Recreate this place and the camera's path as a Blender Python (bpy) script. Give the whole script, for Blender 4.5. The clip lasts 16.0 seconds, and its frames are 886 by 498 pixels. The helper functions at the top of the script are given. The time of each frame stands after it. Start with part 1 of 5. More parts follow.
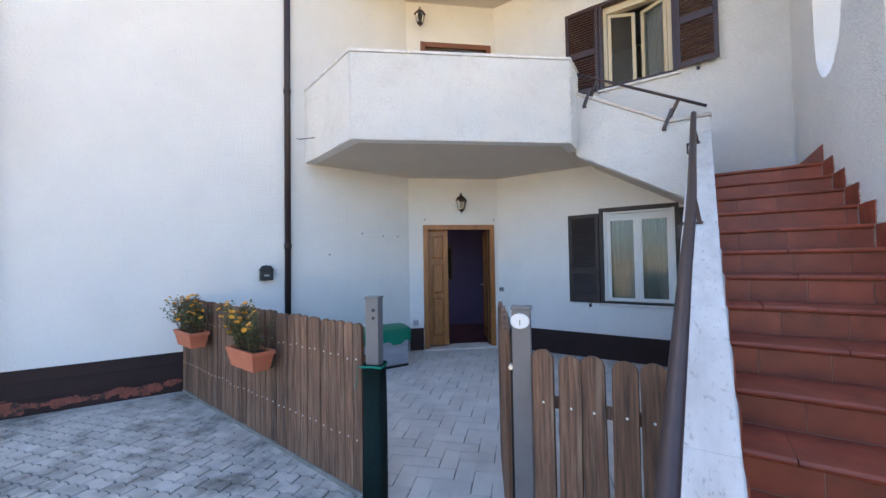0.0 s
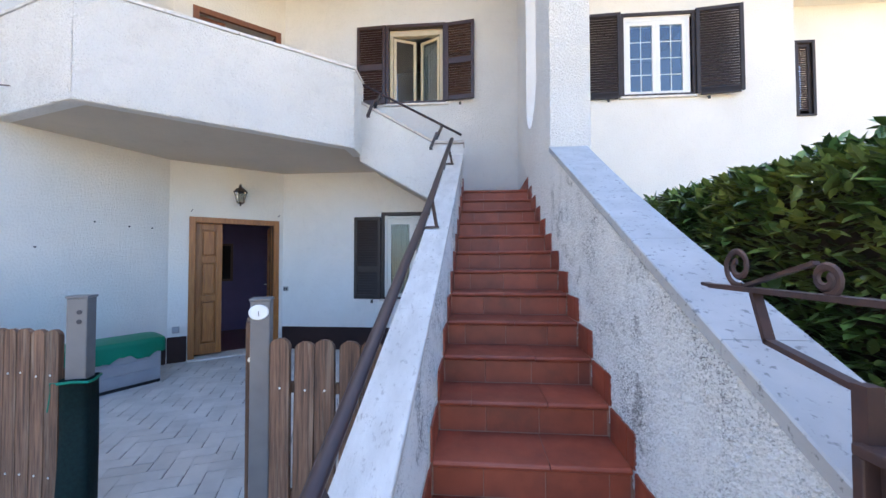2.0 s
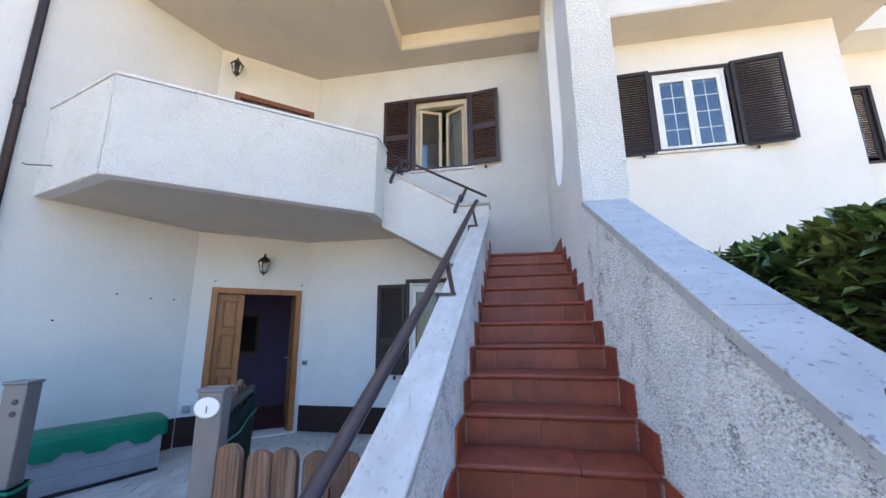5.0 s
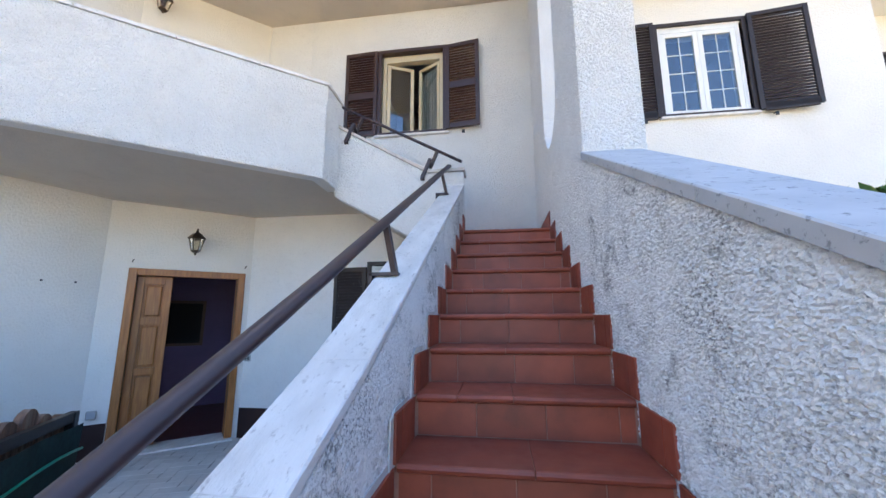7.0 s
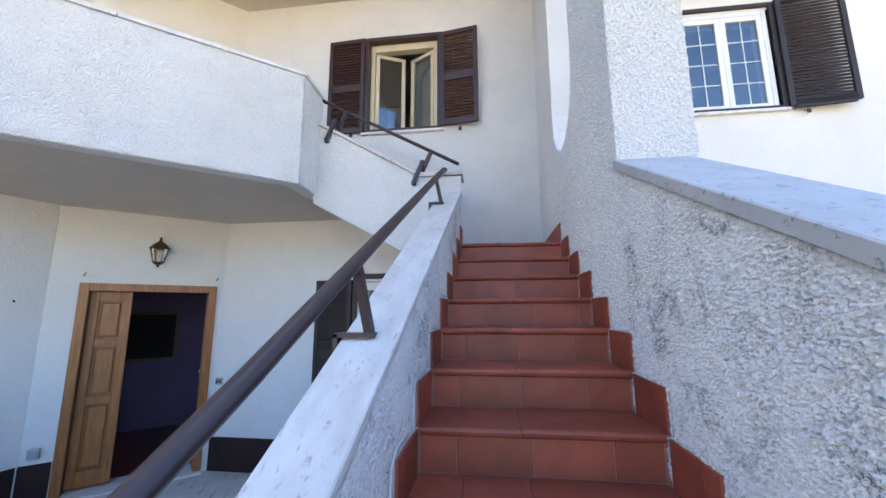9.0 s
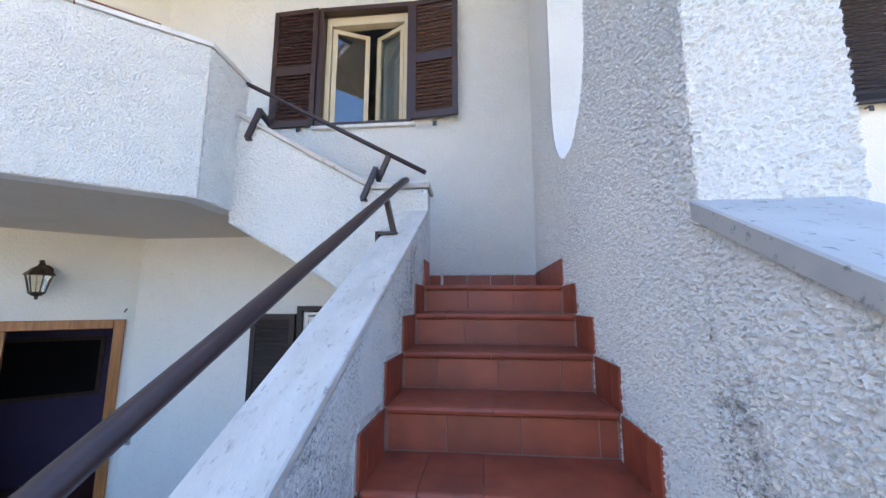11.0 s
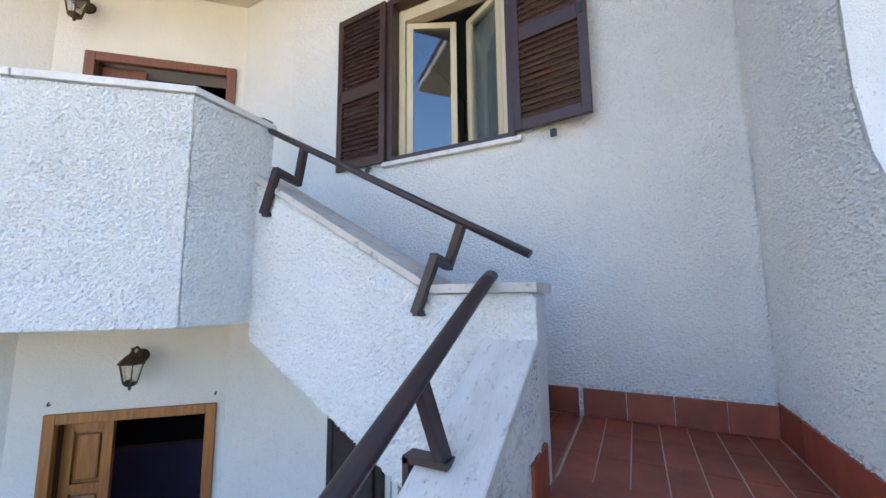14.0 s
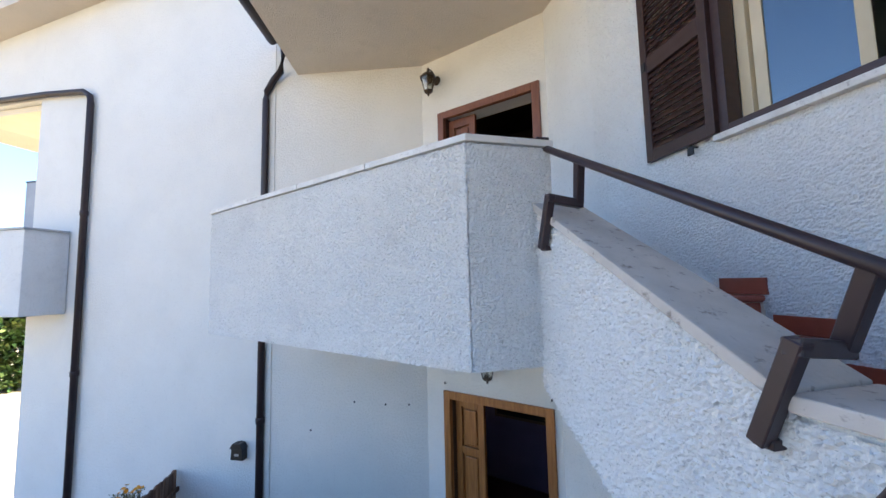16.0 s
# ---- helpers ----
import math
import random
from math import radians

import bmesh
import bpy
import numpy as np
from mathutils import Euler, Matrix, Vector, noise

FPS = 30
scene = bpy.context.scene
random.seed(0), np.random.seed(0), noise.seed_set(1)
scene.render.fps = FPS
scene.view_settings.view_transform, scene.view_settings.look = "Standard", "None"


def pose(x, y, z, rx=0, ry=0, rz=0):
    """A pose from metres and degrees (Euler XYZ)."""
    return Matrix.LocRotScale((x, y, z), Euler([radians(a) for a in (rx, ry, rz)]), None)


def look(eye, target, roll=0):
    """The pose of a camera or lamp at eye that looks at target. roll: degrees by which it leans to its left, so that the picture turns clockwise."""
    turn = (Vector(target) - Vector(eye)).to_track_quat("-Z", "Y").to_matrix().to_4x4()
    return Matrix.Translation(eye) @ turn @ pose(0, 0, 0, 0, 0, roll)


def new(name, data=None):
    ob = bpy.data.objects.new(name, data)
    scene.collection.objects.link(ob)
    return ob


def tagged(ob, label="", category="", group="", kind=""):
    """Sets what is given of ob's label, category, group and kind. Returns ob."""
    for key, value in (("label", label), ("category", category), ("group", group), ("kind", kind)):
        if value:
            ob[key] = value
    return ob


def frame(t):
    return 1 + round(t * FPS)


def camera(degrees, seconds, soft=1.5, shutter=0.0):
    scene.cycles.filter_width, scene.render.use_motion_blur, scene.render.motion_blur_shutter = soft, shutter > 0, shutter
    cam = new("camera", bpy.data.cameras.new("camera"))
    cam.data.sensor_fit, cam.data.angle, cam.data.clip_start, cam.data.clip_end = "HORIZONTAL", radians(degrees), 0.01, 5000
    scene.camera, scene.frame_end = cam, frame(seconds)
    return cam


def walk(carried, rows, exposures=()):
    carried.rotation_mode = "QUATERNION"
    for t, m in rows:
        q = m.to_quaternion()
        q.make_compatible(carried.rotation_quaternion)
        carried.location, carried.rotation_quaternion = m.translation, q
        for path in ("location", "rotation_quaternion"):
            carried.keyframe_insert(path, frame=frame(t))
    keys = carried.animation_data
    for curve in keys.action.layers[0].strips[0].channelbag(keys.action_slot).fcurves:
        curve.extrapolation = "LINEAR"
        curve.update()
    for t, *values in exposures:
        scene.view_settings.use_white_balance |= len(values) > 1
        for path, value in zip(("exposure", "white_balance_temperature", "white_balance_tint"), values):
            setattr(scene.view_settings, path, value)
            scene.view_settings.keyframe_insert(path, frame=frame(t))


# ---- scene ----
cam = camera(99.0, 16.0)
PATH = [
    (0, (-0.682, -1.132, 1.493), (-1.792, 0.531, 1.551), -0.9),
    (0.5, (-0.691, -1.139, 1.498), (-1.449, 0.711, 1.55), -0.9),
    (0.9, (-0.547, -1.196, 1.489), (-1.059, 0.737, 1.537), -0.6),
    (1, (-0.504, -1.148, 1.498), (-0.951, 0.801, 1.544), -0.4),
    (1.5, (-0.395, -1.161, 1.457), (-0.638, 0.823, 1.51), -0.3),
    (2, (-0.345, -1.179, 1.448), (-0.514, 0.814, 1.505), -0.1),
    (2.5, (-0.36, -1.194, 1.518), (-0.544, 0.792, 1.669), -0.2),
    (3, (-0.358, -1.202, 1.542), (-0.615, 0.752, 1.882), -0.3),
    (3.5, (-0.344, -1.175, 1.525), (-0.675, 0.75, 1.954), -0.4),
    (4, (-0.295, -1.087, 1.466), (-0.648, 0.832, 1.906), -0.4),
    (6.5, (-0.206, -0.054, 1.502), (-0.541, 1.886, 1.853), -0.3),
    (7, (-0.179, 0.139, 1.518), (-0.456, 2.089, 1.867), -0.1),
    (7.5, (-0.183, 0.239, 1.59), (-0.425, 2.194, 1.935), -0.1),
    (8, (-0.174, 0.325, 1.592), (-0.426, 2.278, 1.938), -0.1),
    (8.5, (-0.257, 0.442, 1.663), (-0.509, 2.398, 1.999), -0.1),
    (10.8, (-0.139, 1.394, 2.235), (-0.343, 3.361, 2.528), -0.1),
    (11, (-0.142, 1.491, 2.261), (-0.341, 3.46, 2.549), 0.1),
    (11.5, (-0.117, 1.775, 2.426), (-0.341, 3.743, 2.697), -0.1),
    (12, (-0.105, 2.047, 2.592), (-0.361, 4.013, 2.854), 0.0),
    (12.5, (-0.121, 2.273, 2.747), (-0.415, 4.238, 2.977), -0.0),
    (13, (-0.104, 2.458, 2.899), (-0.486, 4.409, 3.124), -0.2),
    (13.5, (-0.113, 2.542, 2.964), (-0.736, 4.429, 3.191), -0.4),
    (14, (-0.2, 2.704, 3.046), (-1.091, 4.478, 3.292), -0.6),
    (14.5, (-0.244, 2.776, 3.126), (-1.462, 4.344, 3.369), -0.9),
    (15, (-0.257, 2.905, 3.193), (-1.821, 4.127, 3.44), -1.0),
    (15.5, (-0.246, 3.015, 3.242), (-2.061, 3.828, 3.452), -1.1),
    (16, (-0.306, 3.148, 3.324), (-2.246, 3.604, 3.498), -1.3),
]
EXPOSURE, SKY, SUN = 2.41, 0.12, 4.5
walk(cam, [(t, look(eye, aim, lean)) for t, eye, aim, lean in PATH], [(0, EXPOSURE - 0.12, 6000, 12), (2, EXPOSURE, 5780, 12), (4, EXPOSURE - 0.16, 5640, 10), (6.5, EXPOSURE - 0.06, 5640, 11), (8.5, EXPOSURE, 5640, 11), (12, EXPOSURE + 0.04, 5560, 10), (14, EXPOSURE + 0.02, 5540, 9), (16, EXPOSURE - 0.43, 5430, 10)])

# ---- world and sun ----
SUN_EL, SUN_AZ = 47.0, 106.0          # height, and heading of the sun counter-clockwise from +x
sun_dir = Vector((math.cos(radians(SUN_EL)) * math.cos(radians(SUN_AZ)), math.cos(radians(SUN_EL)) * math.sin(radians(SUN_AZ)), math.sin(radians(SUN_EL))))
world = bpy.data.worlds.new("world")
scene.world = world
world.use_nodes = True
wn = world.node_tree
sky = wn.nodes.new("ShaderNodeTexSky")
sky.sky_type = 'NISHITA'
sky.sun_disc = False
sky.dust_density = 2.0
sky.sun_elevation = radians(SUN_EL)
sky.sun_rotation = radians(90 - SUN_AZ)
wn.links.new(sky.outputs[0], wn.nodes["Background"].inputs[0])
wn.nodes["Background"].inputs[1].default_value = SKY
sun = new("sun", bpy.data.lights.new("sun", 'SUN'))
sun.data.energy, sun.data.angle, sun.data.color = SUN, radians(0.5), (1.0, 0.90, 0.74)
sun.matrix_world = look(sun_dir * 60, (0, 0, 0))

# ---- materials ----
def mat(name, c1, c2=None, scale=8.0, rough=0.6, metal=0.0, bump=0.0, bscale=60.0, bdist=0.004, detail=4.0, stretch=(1, 1, 1),
        blotch=None, bl_scale=2.0, bl_lo=0.5, bl_hi=0.65, vary=0.0, spec=0.5, world_space=False, rvar=0.0, island=0.0):
    """A paint of two tones mixed by noise, with blotches, fine relief, and a shift of tone from object to object."""
    m = bpy.data.materials.new(name)
    m.use_nodes = True
    nt = m.node_tree
    N, L = nt.nodes, nt.links
    b = N["Principled BSDF"]
    b.inputs["Roughness"].default_value, b.inputs["Metallic"].default_value = rough, metal
    b.inputs["Specular IOR Level"].default_value = spec
    if world_space:
        src = N.new("ShaderNodeNewGeometry").outputs["Position"]
    else:
        src = N.new("ShaderNodeTexCoord").outputs["Object"]
    info = N.new("ShaderNodeObjectInfo")
    mp = N.new("ShaderNodeMapping")
    mp.inputs["Scale"].default_value = stretch
    L.new(src, mp.inputs["Vector"])
    if not world_space:
        sh = N.new("ShaderNodeVectorMath")
        sh.operation = 'SCALE'
        sh.inputs[0].default_value = (7.3, 3.1, 5.7)
        L.new(info.outputs["Random"], sh.inputs["Scale"])
        L.new(sh.outputs[0], mp.inputs["Location"])
    vec = mp.outputs[0]

    def nz(s, d=4.0, r=0.55):
        n = N.new("ShaderNodeTexNoise")
        n.inputs["Scale"].default_value, n.inputs["Detail"].default_value, n.inputs["Roughness"].default_value = s, d, r
        L.new(vec, n.inputs["Vector"])
        return n.outputs[0]

    def ramp(x, lo, hi):
        r = N.new("ShaderNodeMapRange")
        r.inputs["From Min"].default_value, r.inputs["From Max"].default_value = lo, hi
        L.new(x, r.inputs["Value"])
        return r.outputs[0]

    def mix(f, a, c, mode='MIX'):
        x = N.new("ShaderNodeMix")
        x.data_type, x.blend_type = 'RGBA', mode
        for k, v in ((0, f), (6, a), (7, c)):
            if isinstance(v, (int, float)):
                x.inputs[k].default_value = v
            elif isinstance(v, tuple):
                x.inputs[k].default_value = (*v, 1)
            else:
                L.new(v, x.inputs[k])
        return x.outputs[2]
    col = mix(ramp(nz(scale, detail), 0.32, 0.68), c1, c2 or c1)
    if blotch:
        col = mix(ramp(nz(bl_scale, 6.0, 0.7), bl_lo, bl_hi), col, blotch)
    if vary:
        hsv = N.new("ShaderNodeHueSaturation")
        mr = N.new("ShaderNodeMapRange")
        mr.inputs["To Min"].default_value, mr.inputs["To Max"].default_value = 1 - vary, 1 + vary
        L.new(info.outputs["Random"], mr.inputs["Value"])
        L.new(mr.outputs[0], hsv.inputs["Value"])
        L.new(col, hsv.inputs["Color"])
        col = hsv.outputs[0]
    if island:
        hsv = N.new("ShaderNodeHueSaturation")
        mr = N.new("ShaderNodeMapRange")
        mr.inputs["To Min"].default_value, mr.inputs["To Max"].default_value = 1 - island, 1 + island * 1.4
        L.new(N.new("ShaderNodeNewGeometry").outputs["Random Per Island"], mr.inputs["Value"])
        L.new(mr.outputs[0], hsv.inputs["Value"])
        L.new(col, hsv.inputs["Color"])
        col = hsv.outputs[0]
    L.new(col, b.inputs["Base Color"])
    if rvar:
        rr = N.new("ShaderNodeMapRange")
        rr.inputs["To Min"].default_value, rr.inputs["To Max"].default_value = rough - rvar, rough + rvar
        L.new(nz(scale * 2.3), rr.inputs["Value"])
        L.new(rr.outputs[0], b.inputs["Roughness"])
    if bump:
        bp = N.new("ShaderNodeBump")
        bp.inputs["Strength"].default_value, bp.inputs["Distance"].default_value = bump, bdist
        L.new(nz(bscale, 3.0, 0.6), bp.inputs["Height"])
        L.new(bp.outputs[0], b.inputs["Normal"])
    return m


def stucco(name, tone, relief=1.0, coarse=42.0, mould=0.0, pit_shade=0.25):
    """Thrown plaster: lumps of one to two centimetres with shade painted into their pits, and grey mould in patches."""
    m = bpy.data.materials.new(name)
    m.use_nodes = True
    nt = m.node_tree
    N, L = nt.nodes, nt.links
    b = N["Principled BSDF"]
    b.inputs["Roughness"].default_value = 0.9
    b.inputs["Specular IOR Level"].default_value = 0.25
    pos = N.new("ShaderNodeTexCoord").outputs["Object"]

    def nz(s, d=3.0, r=0.55, dist=0.0):
        n = N.new("ShaderNodeTexNoise")
        n.inputs["Scale"].default_value, n.inputs["Detail"].default_value, n.inputs["Roughness"].default_value = s, d, r
        n.inputs["Distortion"].default_value = dist
        L.new(pos, n.inputs["Vector"])
        return n.outputs[0]

    def ramp(x, lo, hi, a=0.0, c=1.0):
        r = N.new("ShaderNodeMapRange")
        for k, v in (("From Min", lo), ("From Max", hi), ("To Min", a), ("To Max", c)):
            r.inputs[k].default_value = v
        L.new(x, r.inputs["Value"])
        return r.outputs[0]

    def op(kind, a, c):
        x = N.new("ShaderNodeMath")
        x.operation = kind
        for k, v in ((0, a), (1, c)):
            if isinstance(v, (int, float)):
                x.inputs[k].default_value = v
            else:
                L.new(v, x.inputs[k])
        return x.outputs[0]

    def mix(f, a, c):
        x = N.new("ShaderNodeMix")
        x.data_type = 'RGBA'
        for k, v in ((0, f), (6, a), (7, c)):
            if isinstance(v, (int, float)):
                x.inputs[k].default_value = v
            elif isinstance(v, tuple):
                x.inputs[k].default_value = (*v, 1)
            else:
                L.new(v, x.inputs[k])
        return x.outputs[2]
    lumps = nz(coarse, 4.0, 0.6, 0.0)
    grains = nz(coarse * 3.1, 2.0, 0.5)
    height = op('ADD', ramp(lumps, 0.43, 0.57), op('MULTIPLY', grains, 0.35))
    wide = nz(1.3, 5.0, 0.6)
    col = mix(ramp(wide, 0.35, 0.7), tone, tuple(c * 0.93 for c in tone))
    # shade between the lumps, painted into the low spots
    pits = op('MULTIPLY', ramp(lumps, 0.33, 0.40, 1.0, 0.0), pit_shade)
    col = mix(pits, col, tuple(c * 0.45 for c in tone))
    if mould:
        specks = op('MULTIPLY', ramp(nz(95.0, 5.0, 0.75, 0.3), 0.50, 0.60), ramp(nz(1.9, 5.0, 0.7), 0.43, 0.60))
        col = mix(op('MULTIPLY', specks, mould), col, (0.12, 0.123, 0.12))
        stains = op('MULTIPLY', ramp(nz(4.2, 4.0, 0.65, 0.6), 0.555, 0.65), ramp(nz(60.0, 4.0, 0.7), 0.40, 0.55))
        col = mix(op('MULTIPLY', stains, mould * 0.85), col, (0.15, 0.15, 0.145))
    L.new(col, b.inputs["Base Color"])
    bp = N.new("ShaderNodeBump")
    bp.inputs["Strength"].default_value, bp.inputs["Distance"].default_value = relief, 0.02
    L.new(height, bp.inputs["Height"])
    L.new(bp.outputs[0], b.inputs["Normal"])
    return m


def glass(name, tint=(0.9, 0.95, 0.95), rough=0.02, ior=1.45):
    m = bpy.data.materials.new(name)
    m.use_nodes = True
    b = m.node_tree.nodes["Principled BSDF"]
    b.inputs["Base Color"].default_value = (*tint, 1)
    b.inputs["Roughness"].default_value = rough
    b.inputs["Transmission Weight"].default_value = 1.0
    b.inputs["IOR"].default_value = ior
    return m


# stair, balcony and back plaster made paler than M_wall to offset weaker light
WHITE = (0.88, 0.87, 0.85)
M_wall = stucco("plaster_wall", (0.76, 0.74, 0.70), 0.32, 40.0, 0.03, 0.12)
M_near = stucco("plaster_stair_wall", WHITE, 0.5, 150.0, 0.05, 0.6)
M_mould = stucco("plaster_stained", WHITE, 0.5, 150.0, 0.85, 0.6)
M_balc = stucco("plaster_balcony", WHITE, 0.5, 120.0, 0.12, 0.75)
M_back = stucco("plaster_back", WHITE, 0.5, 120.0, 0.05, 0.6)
# beige tone carries the warm bounce light seen on the undersides
M_soff = stucco("plaster_soffit_bounce", (0.70, 0.63, 0.54), 0.5, 60.0, 0.1, 0.2)
M_cream = mat("cream_fascia", (0.78, 0.70, 0.55), (0.72, 0.64, 0.5), 4, 0.8, bump=0.3, bscale=70)
M_band = mat("dark_plinth_paint", (0.024, 0.012, 0.012), (0.036, 0.018, 0.016), 3, 0.6, spec=0.25, bump=0.4, bscale=90, bdist=0.003)
M_peel = mat("red_undercoat", (0.27, 0.075, 0.045), (0.15, 0.045, 0.03), 14, 0.8, bump=0.5, bscale=70, blotch=(0.05, 0.025, 0.02), bl_scale=9.0, bl_lo=0.52, bl_hi=0.58)
M_terra = mat("terracotta_tile", (0.325, 0.078, 0.041), (0.225, 0.054, 0.030), 7, 0.5, bump=0.15, bscale=120, bdist=0.001, vary=0.16, blotch=(0.19, 0.055, 0.035), bl_scale=3.5, bl_lo=0.56, bl_hi=0.85, rvar=0.12, world_space=True)
M_grout = mat("grout", (0.36, 0.20, 0.15), (0.28, 0.15, 0.11), 30, 0.9, world_space=True)
M_pale_grout = mat("pale_grout", (0.62, 0.47, 0.39), (0.50, 0.37, 0.30), 30, 0.9, world_space=True)
M_mortar = mat("smooth_mortar", (0.66, 0.66, 0.64), (0.5, 0.5, 0.48), 9, 0.85, bump=0.4, bscale=40, blotch=(0.25, 0.25, 0.24), bl_scale=6, bl_lo=0.58, bl_hi=0.7)
M_marble = mat("worn_marble", (0.75, 0.72, 0.68), (0.60, 0.57, 0.53), 7, 0.7, bump=0.8, bscale=60, bdist=0.004, blotch=(0.34, 0.30, 0.27), bl_scale=34, bl_lo=0.57, bl_hi=0.72, stretch=(1.5, 0.35, 1.2))
M_travert = mat("stained_travertine", (0.60, 0.545, 0.49), (0.47, 0.425, 0.38), 6, 0.75, bump=0.6, bscale=60, bdist=0.003, blotch=(0.20, 0.165, 0.14), bl_scale=22, bl_lo=0.57, bl_hi=0.70)
M_stone = mat("grey_coping_stone", (0.48, 0.48, 0.475), (0.39, 0.39, 0.39), 5, 0.7, bump=0.3, bscale=55, bdist=0.002, blotch=(0.22, 0.22, 0.22), bl_scale=34, bl_lo=0.58, bl_hi=0.64)
M_iron = mat("purple_brown_paint", (0.042, 0.023, 0.025), (0.030, 0.019, 0.021), 14, 0.42, bump=0.12, bscale=80, bdist=0.001)
M_rust = mat("rusty_iron", (0.045, 0.027, 0.026), (0.075, 0.038, 0.03), 20, 0.6, bump=0.3, bscale=120, bdist=0.001)
M_shut = mat("shutter_brown", (0.036, 0.016, 0.013), (0.05, 0.024, 0.019), 5, 0.4, bump=0.1, bscale=60, bdist=0.001, stretch=(1, 1, 6))
# slats a lighter brown than the shutter frame
M_shut_wood = mat("shutter_lighter_slat", (0.085, 0.042, 0.024), (0.055, 0.028, 0.018), 10, 0.5, stretch=(2, 2, 10), vary=0.15)
M_black = mat("black_brown_shutter", (0.030, 0.023, 0.022), (0.040, 0.031, 0.030), 5, 0.45, spec=0.3)
M_door = mat("honey_wood", (0.38, 0.155, 0.036), (0.22, 0.082, 0.018), 5, 0.4, bump=0.1, bscale=30, bdist=0.001, stretch=(9, 9, 0.8), detail=6)
M_redwood = mat("red_brown_wood", (0.22, 0.085, 0.04), (0.15, 0.055, 0.03), 5, 0.45, stretch=(9, 9, 0.8))
M_darkwood = mat("dark_leaf_wood", (0.06, 0.028, 0.014), (0.04, 0.018, 0.01), 5, 0.5, stretch=(9, 9, 0.8))
M_fence = mat("weathered_wood", (0.235, 0.128, 0.076), (0.058, 0.033, 0.023), 5, 0.8, bump=0.8, bscale=18, bdist=0.004, stretch=(14, 14, 0.7), detail=7, vary=0.35, blotch=(0.31, 0.235, 0.17), bl_scale=1.4, bl_lo=0.54, bl_hi=0.78)
M_steel = mat("grey_painted_steel", (0.17, 0.165, 0.165), (0.13, 0.125, 0.13), 6, 0.4, bump=0.05)
M_screw = mat("zinc_screw", (0.7, 0.7, 0.68), None, 5, 0.35, 0.8)
M_net = mat("dark_green_net", (0.008, 0.036, 0.036), (0.004, 0.02, 0.022), 60, 0.8, bump=0.4, bscale=300, bdist=0.002)
M_wire = mat("green_wire", (0.0, 0.16, 0.1), None, 5, 0.4)
M_tarp = mat("green_tarpaulin", (0.0, 0.20, 0.11), (0.0, 0.15, 0.08), 3, 0.45, bump=0.5, bscale=7, bdist=0.01)
M_plas = mat("grey_plastic", (0.36, 0.37, 0.40), (0.30, 0.31, 0.34), 4, 0.5)
M_pvc = mat("white_window_frame", (0.74, 0.74, 0.72), (0.7, 0.7, 0.67), 4, 0.4)
M_creamf = mat("cream_window_frame", (0.62, 0.53, 0.36), (0.56, 0.47, 0.31), 4, 0.45)
M_pipe = mat("brown_drainpipe", (0.034, 0.02, 0.021), (0.024, 0.015, 0.016), 7, 0.45, spec=0.35)
M_lamp = mat("bronze_lantern", (0.05, 0.035, 0.025), (0.09, 0.06, 0.04), 30, 0.5, 0.6)
M_blk = mat("black_metal", (0.012, 0.012, 0.013), None, 5, 0.4)
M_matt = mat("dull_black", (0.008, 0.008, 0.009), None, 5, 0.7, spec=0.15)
M_conc = mat("dirty_concrete", (0.25, 0.24, 0.22), (0.16, 0.155, 0.14), 9, 0.9, bump=0.6, bscale=50)
M_clay = mat("terracotta_planter", (0.52, 0.17, 0.085), (0.44, 0.13, 0.065), 6, 0.75)
M_soil = mat("soil", (0.03, 0.02, 0.015), (0.05, 0.035, 0.025), 40, 0.95, bump=0.8)
M_leaf = mat("laurel_leaf", (0.062, 0.112, 0.026), (0.105, 0.16, 0.040), 3, 0.28, island=0.7, blotch=(0.21, 0.23, 0.06), bl_scale=2.5)
M_leaf2 = mat("dry_foliage", (0.13, 0.14, 0.05), (0.09, 0.085, 0.035), 9, 0.6)
M_petal = mat("orange_petal", (0.8, 0.27, 0.01), (0.75, 0.4, 0.02), 20, 0.6)
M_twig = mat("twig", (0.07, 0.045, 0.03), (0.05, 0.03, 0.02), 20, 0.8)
M_paver = mat("grey_paver", (0.52, 0.50, 0.46), (0.36, 0.345, 0.315), 5, 0.9, bump=0.4, bscale=110, bdist=0.002, vary=0.12, blotch=(0.17, 0.165, 0.145), bl_scale=1.8, bl_lo=0.50, bl_hi=0.66, world_space=True)
M_lightjoint = mat("pale_tile_joint", (0.23, 0.23, 0.22), (0.17, 0.17, 0.16), 14, 0.9)
M_joint = mat("dark_joint_soil", (0.030, 0.030, 0.026), (0.05, 0.05, 0.04), 20, 0.95)
M_court = mat("grey_court_tile", (0.62, 0.61, 0.585), (0.50, 0.495, 0.48), 4, 0.5, bump=0.2, bscale=60, bdist=0.001, vary=0.07, rvar=0.1, world_space=True)
M_ground = mat("sunlit_concrete", (0.53, 0.40, 0.21), (0.46, 0.34, 0.18), 0.7, 0.9, bump=0.2)
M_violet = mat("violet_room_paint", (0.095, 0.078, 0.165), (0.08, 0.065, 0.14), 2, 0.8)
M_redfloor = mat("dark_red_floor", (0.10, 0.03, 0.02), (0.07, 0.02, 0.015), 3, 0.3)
# gloom of the unlit rooms, put into one dark colour
M_room_shade = mat("dim_room_shade", (0.12, 0.11, 0.10), (0.10, 0.09, 0.085), 2, 0.9)
M_tileblue = mat("pale_tiled_room", (0.50, 0.52, 0.5), (0.45, 0.47, 0.46), 2, 0.5)
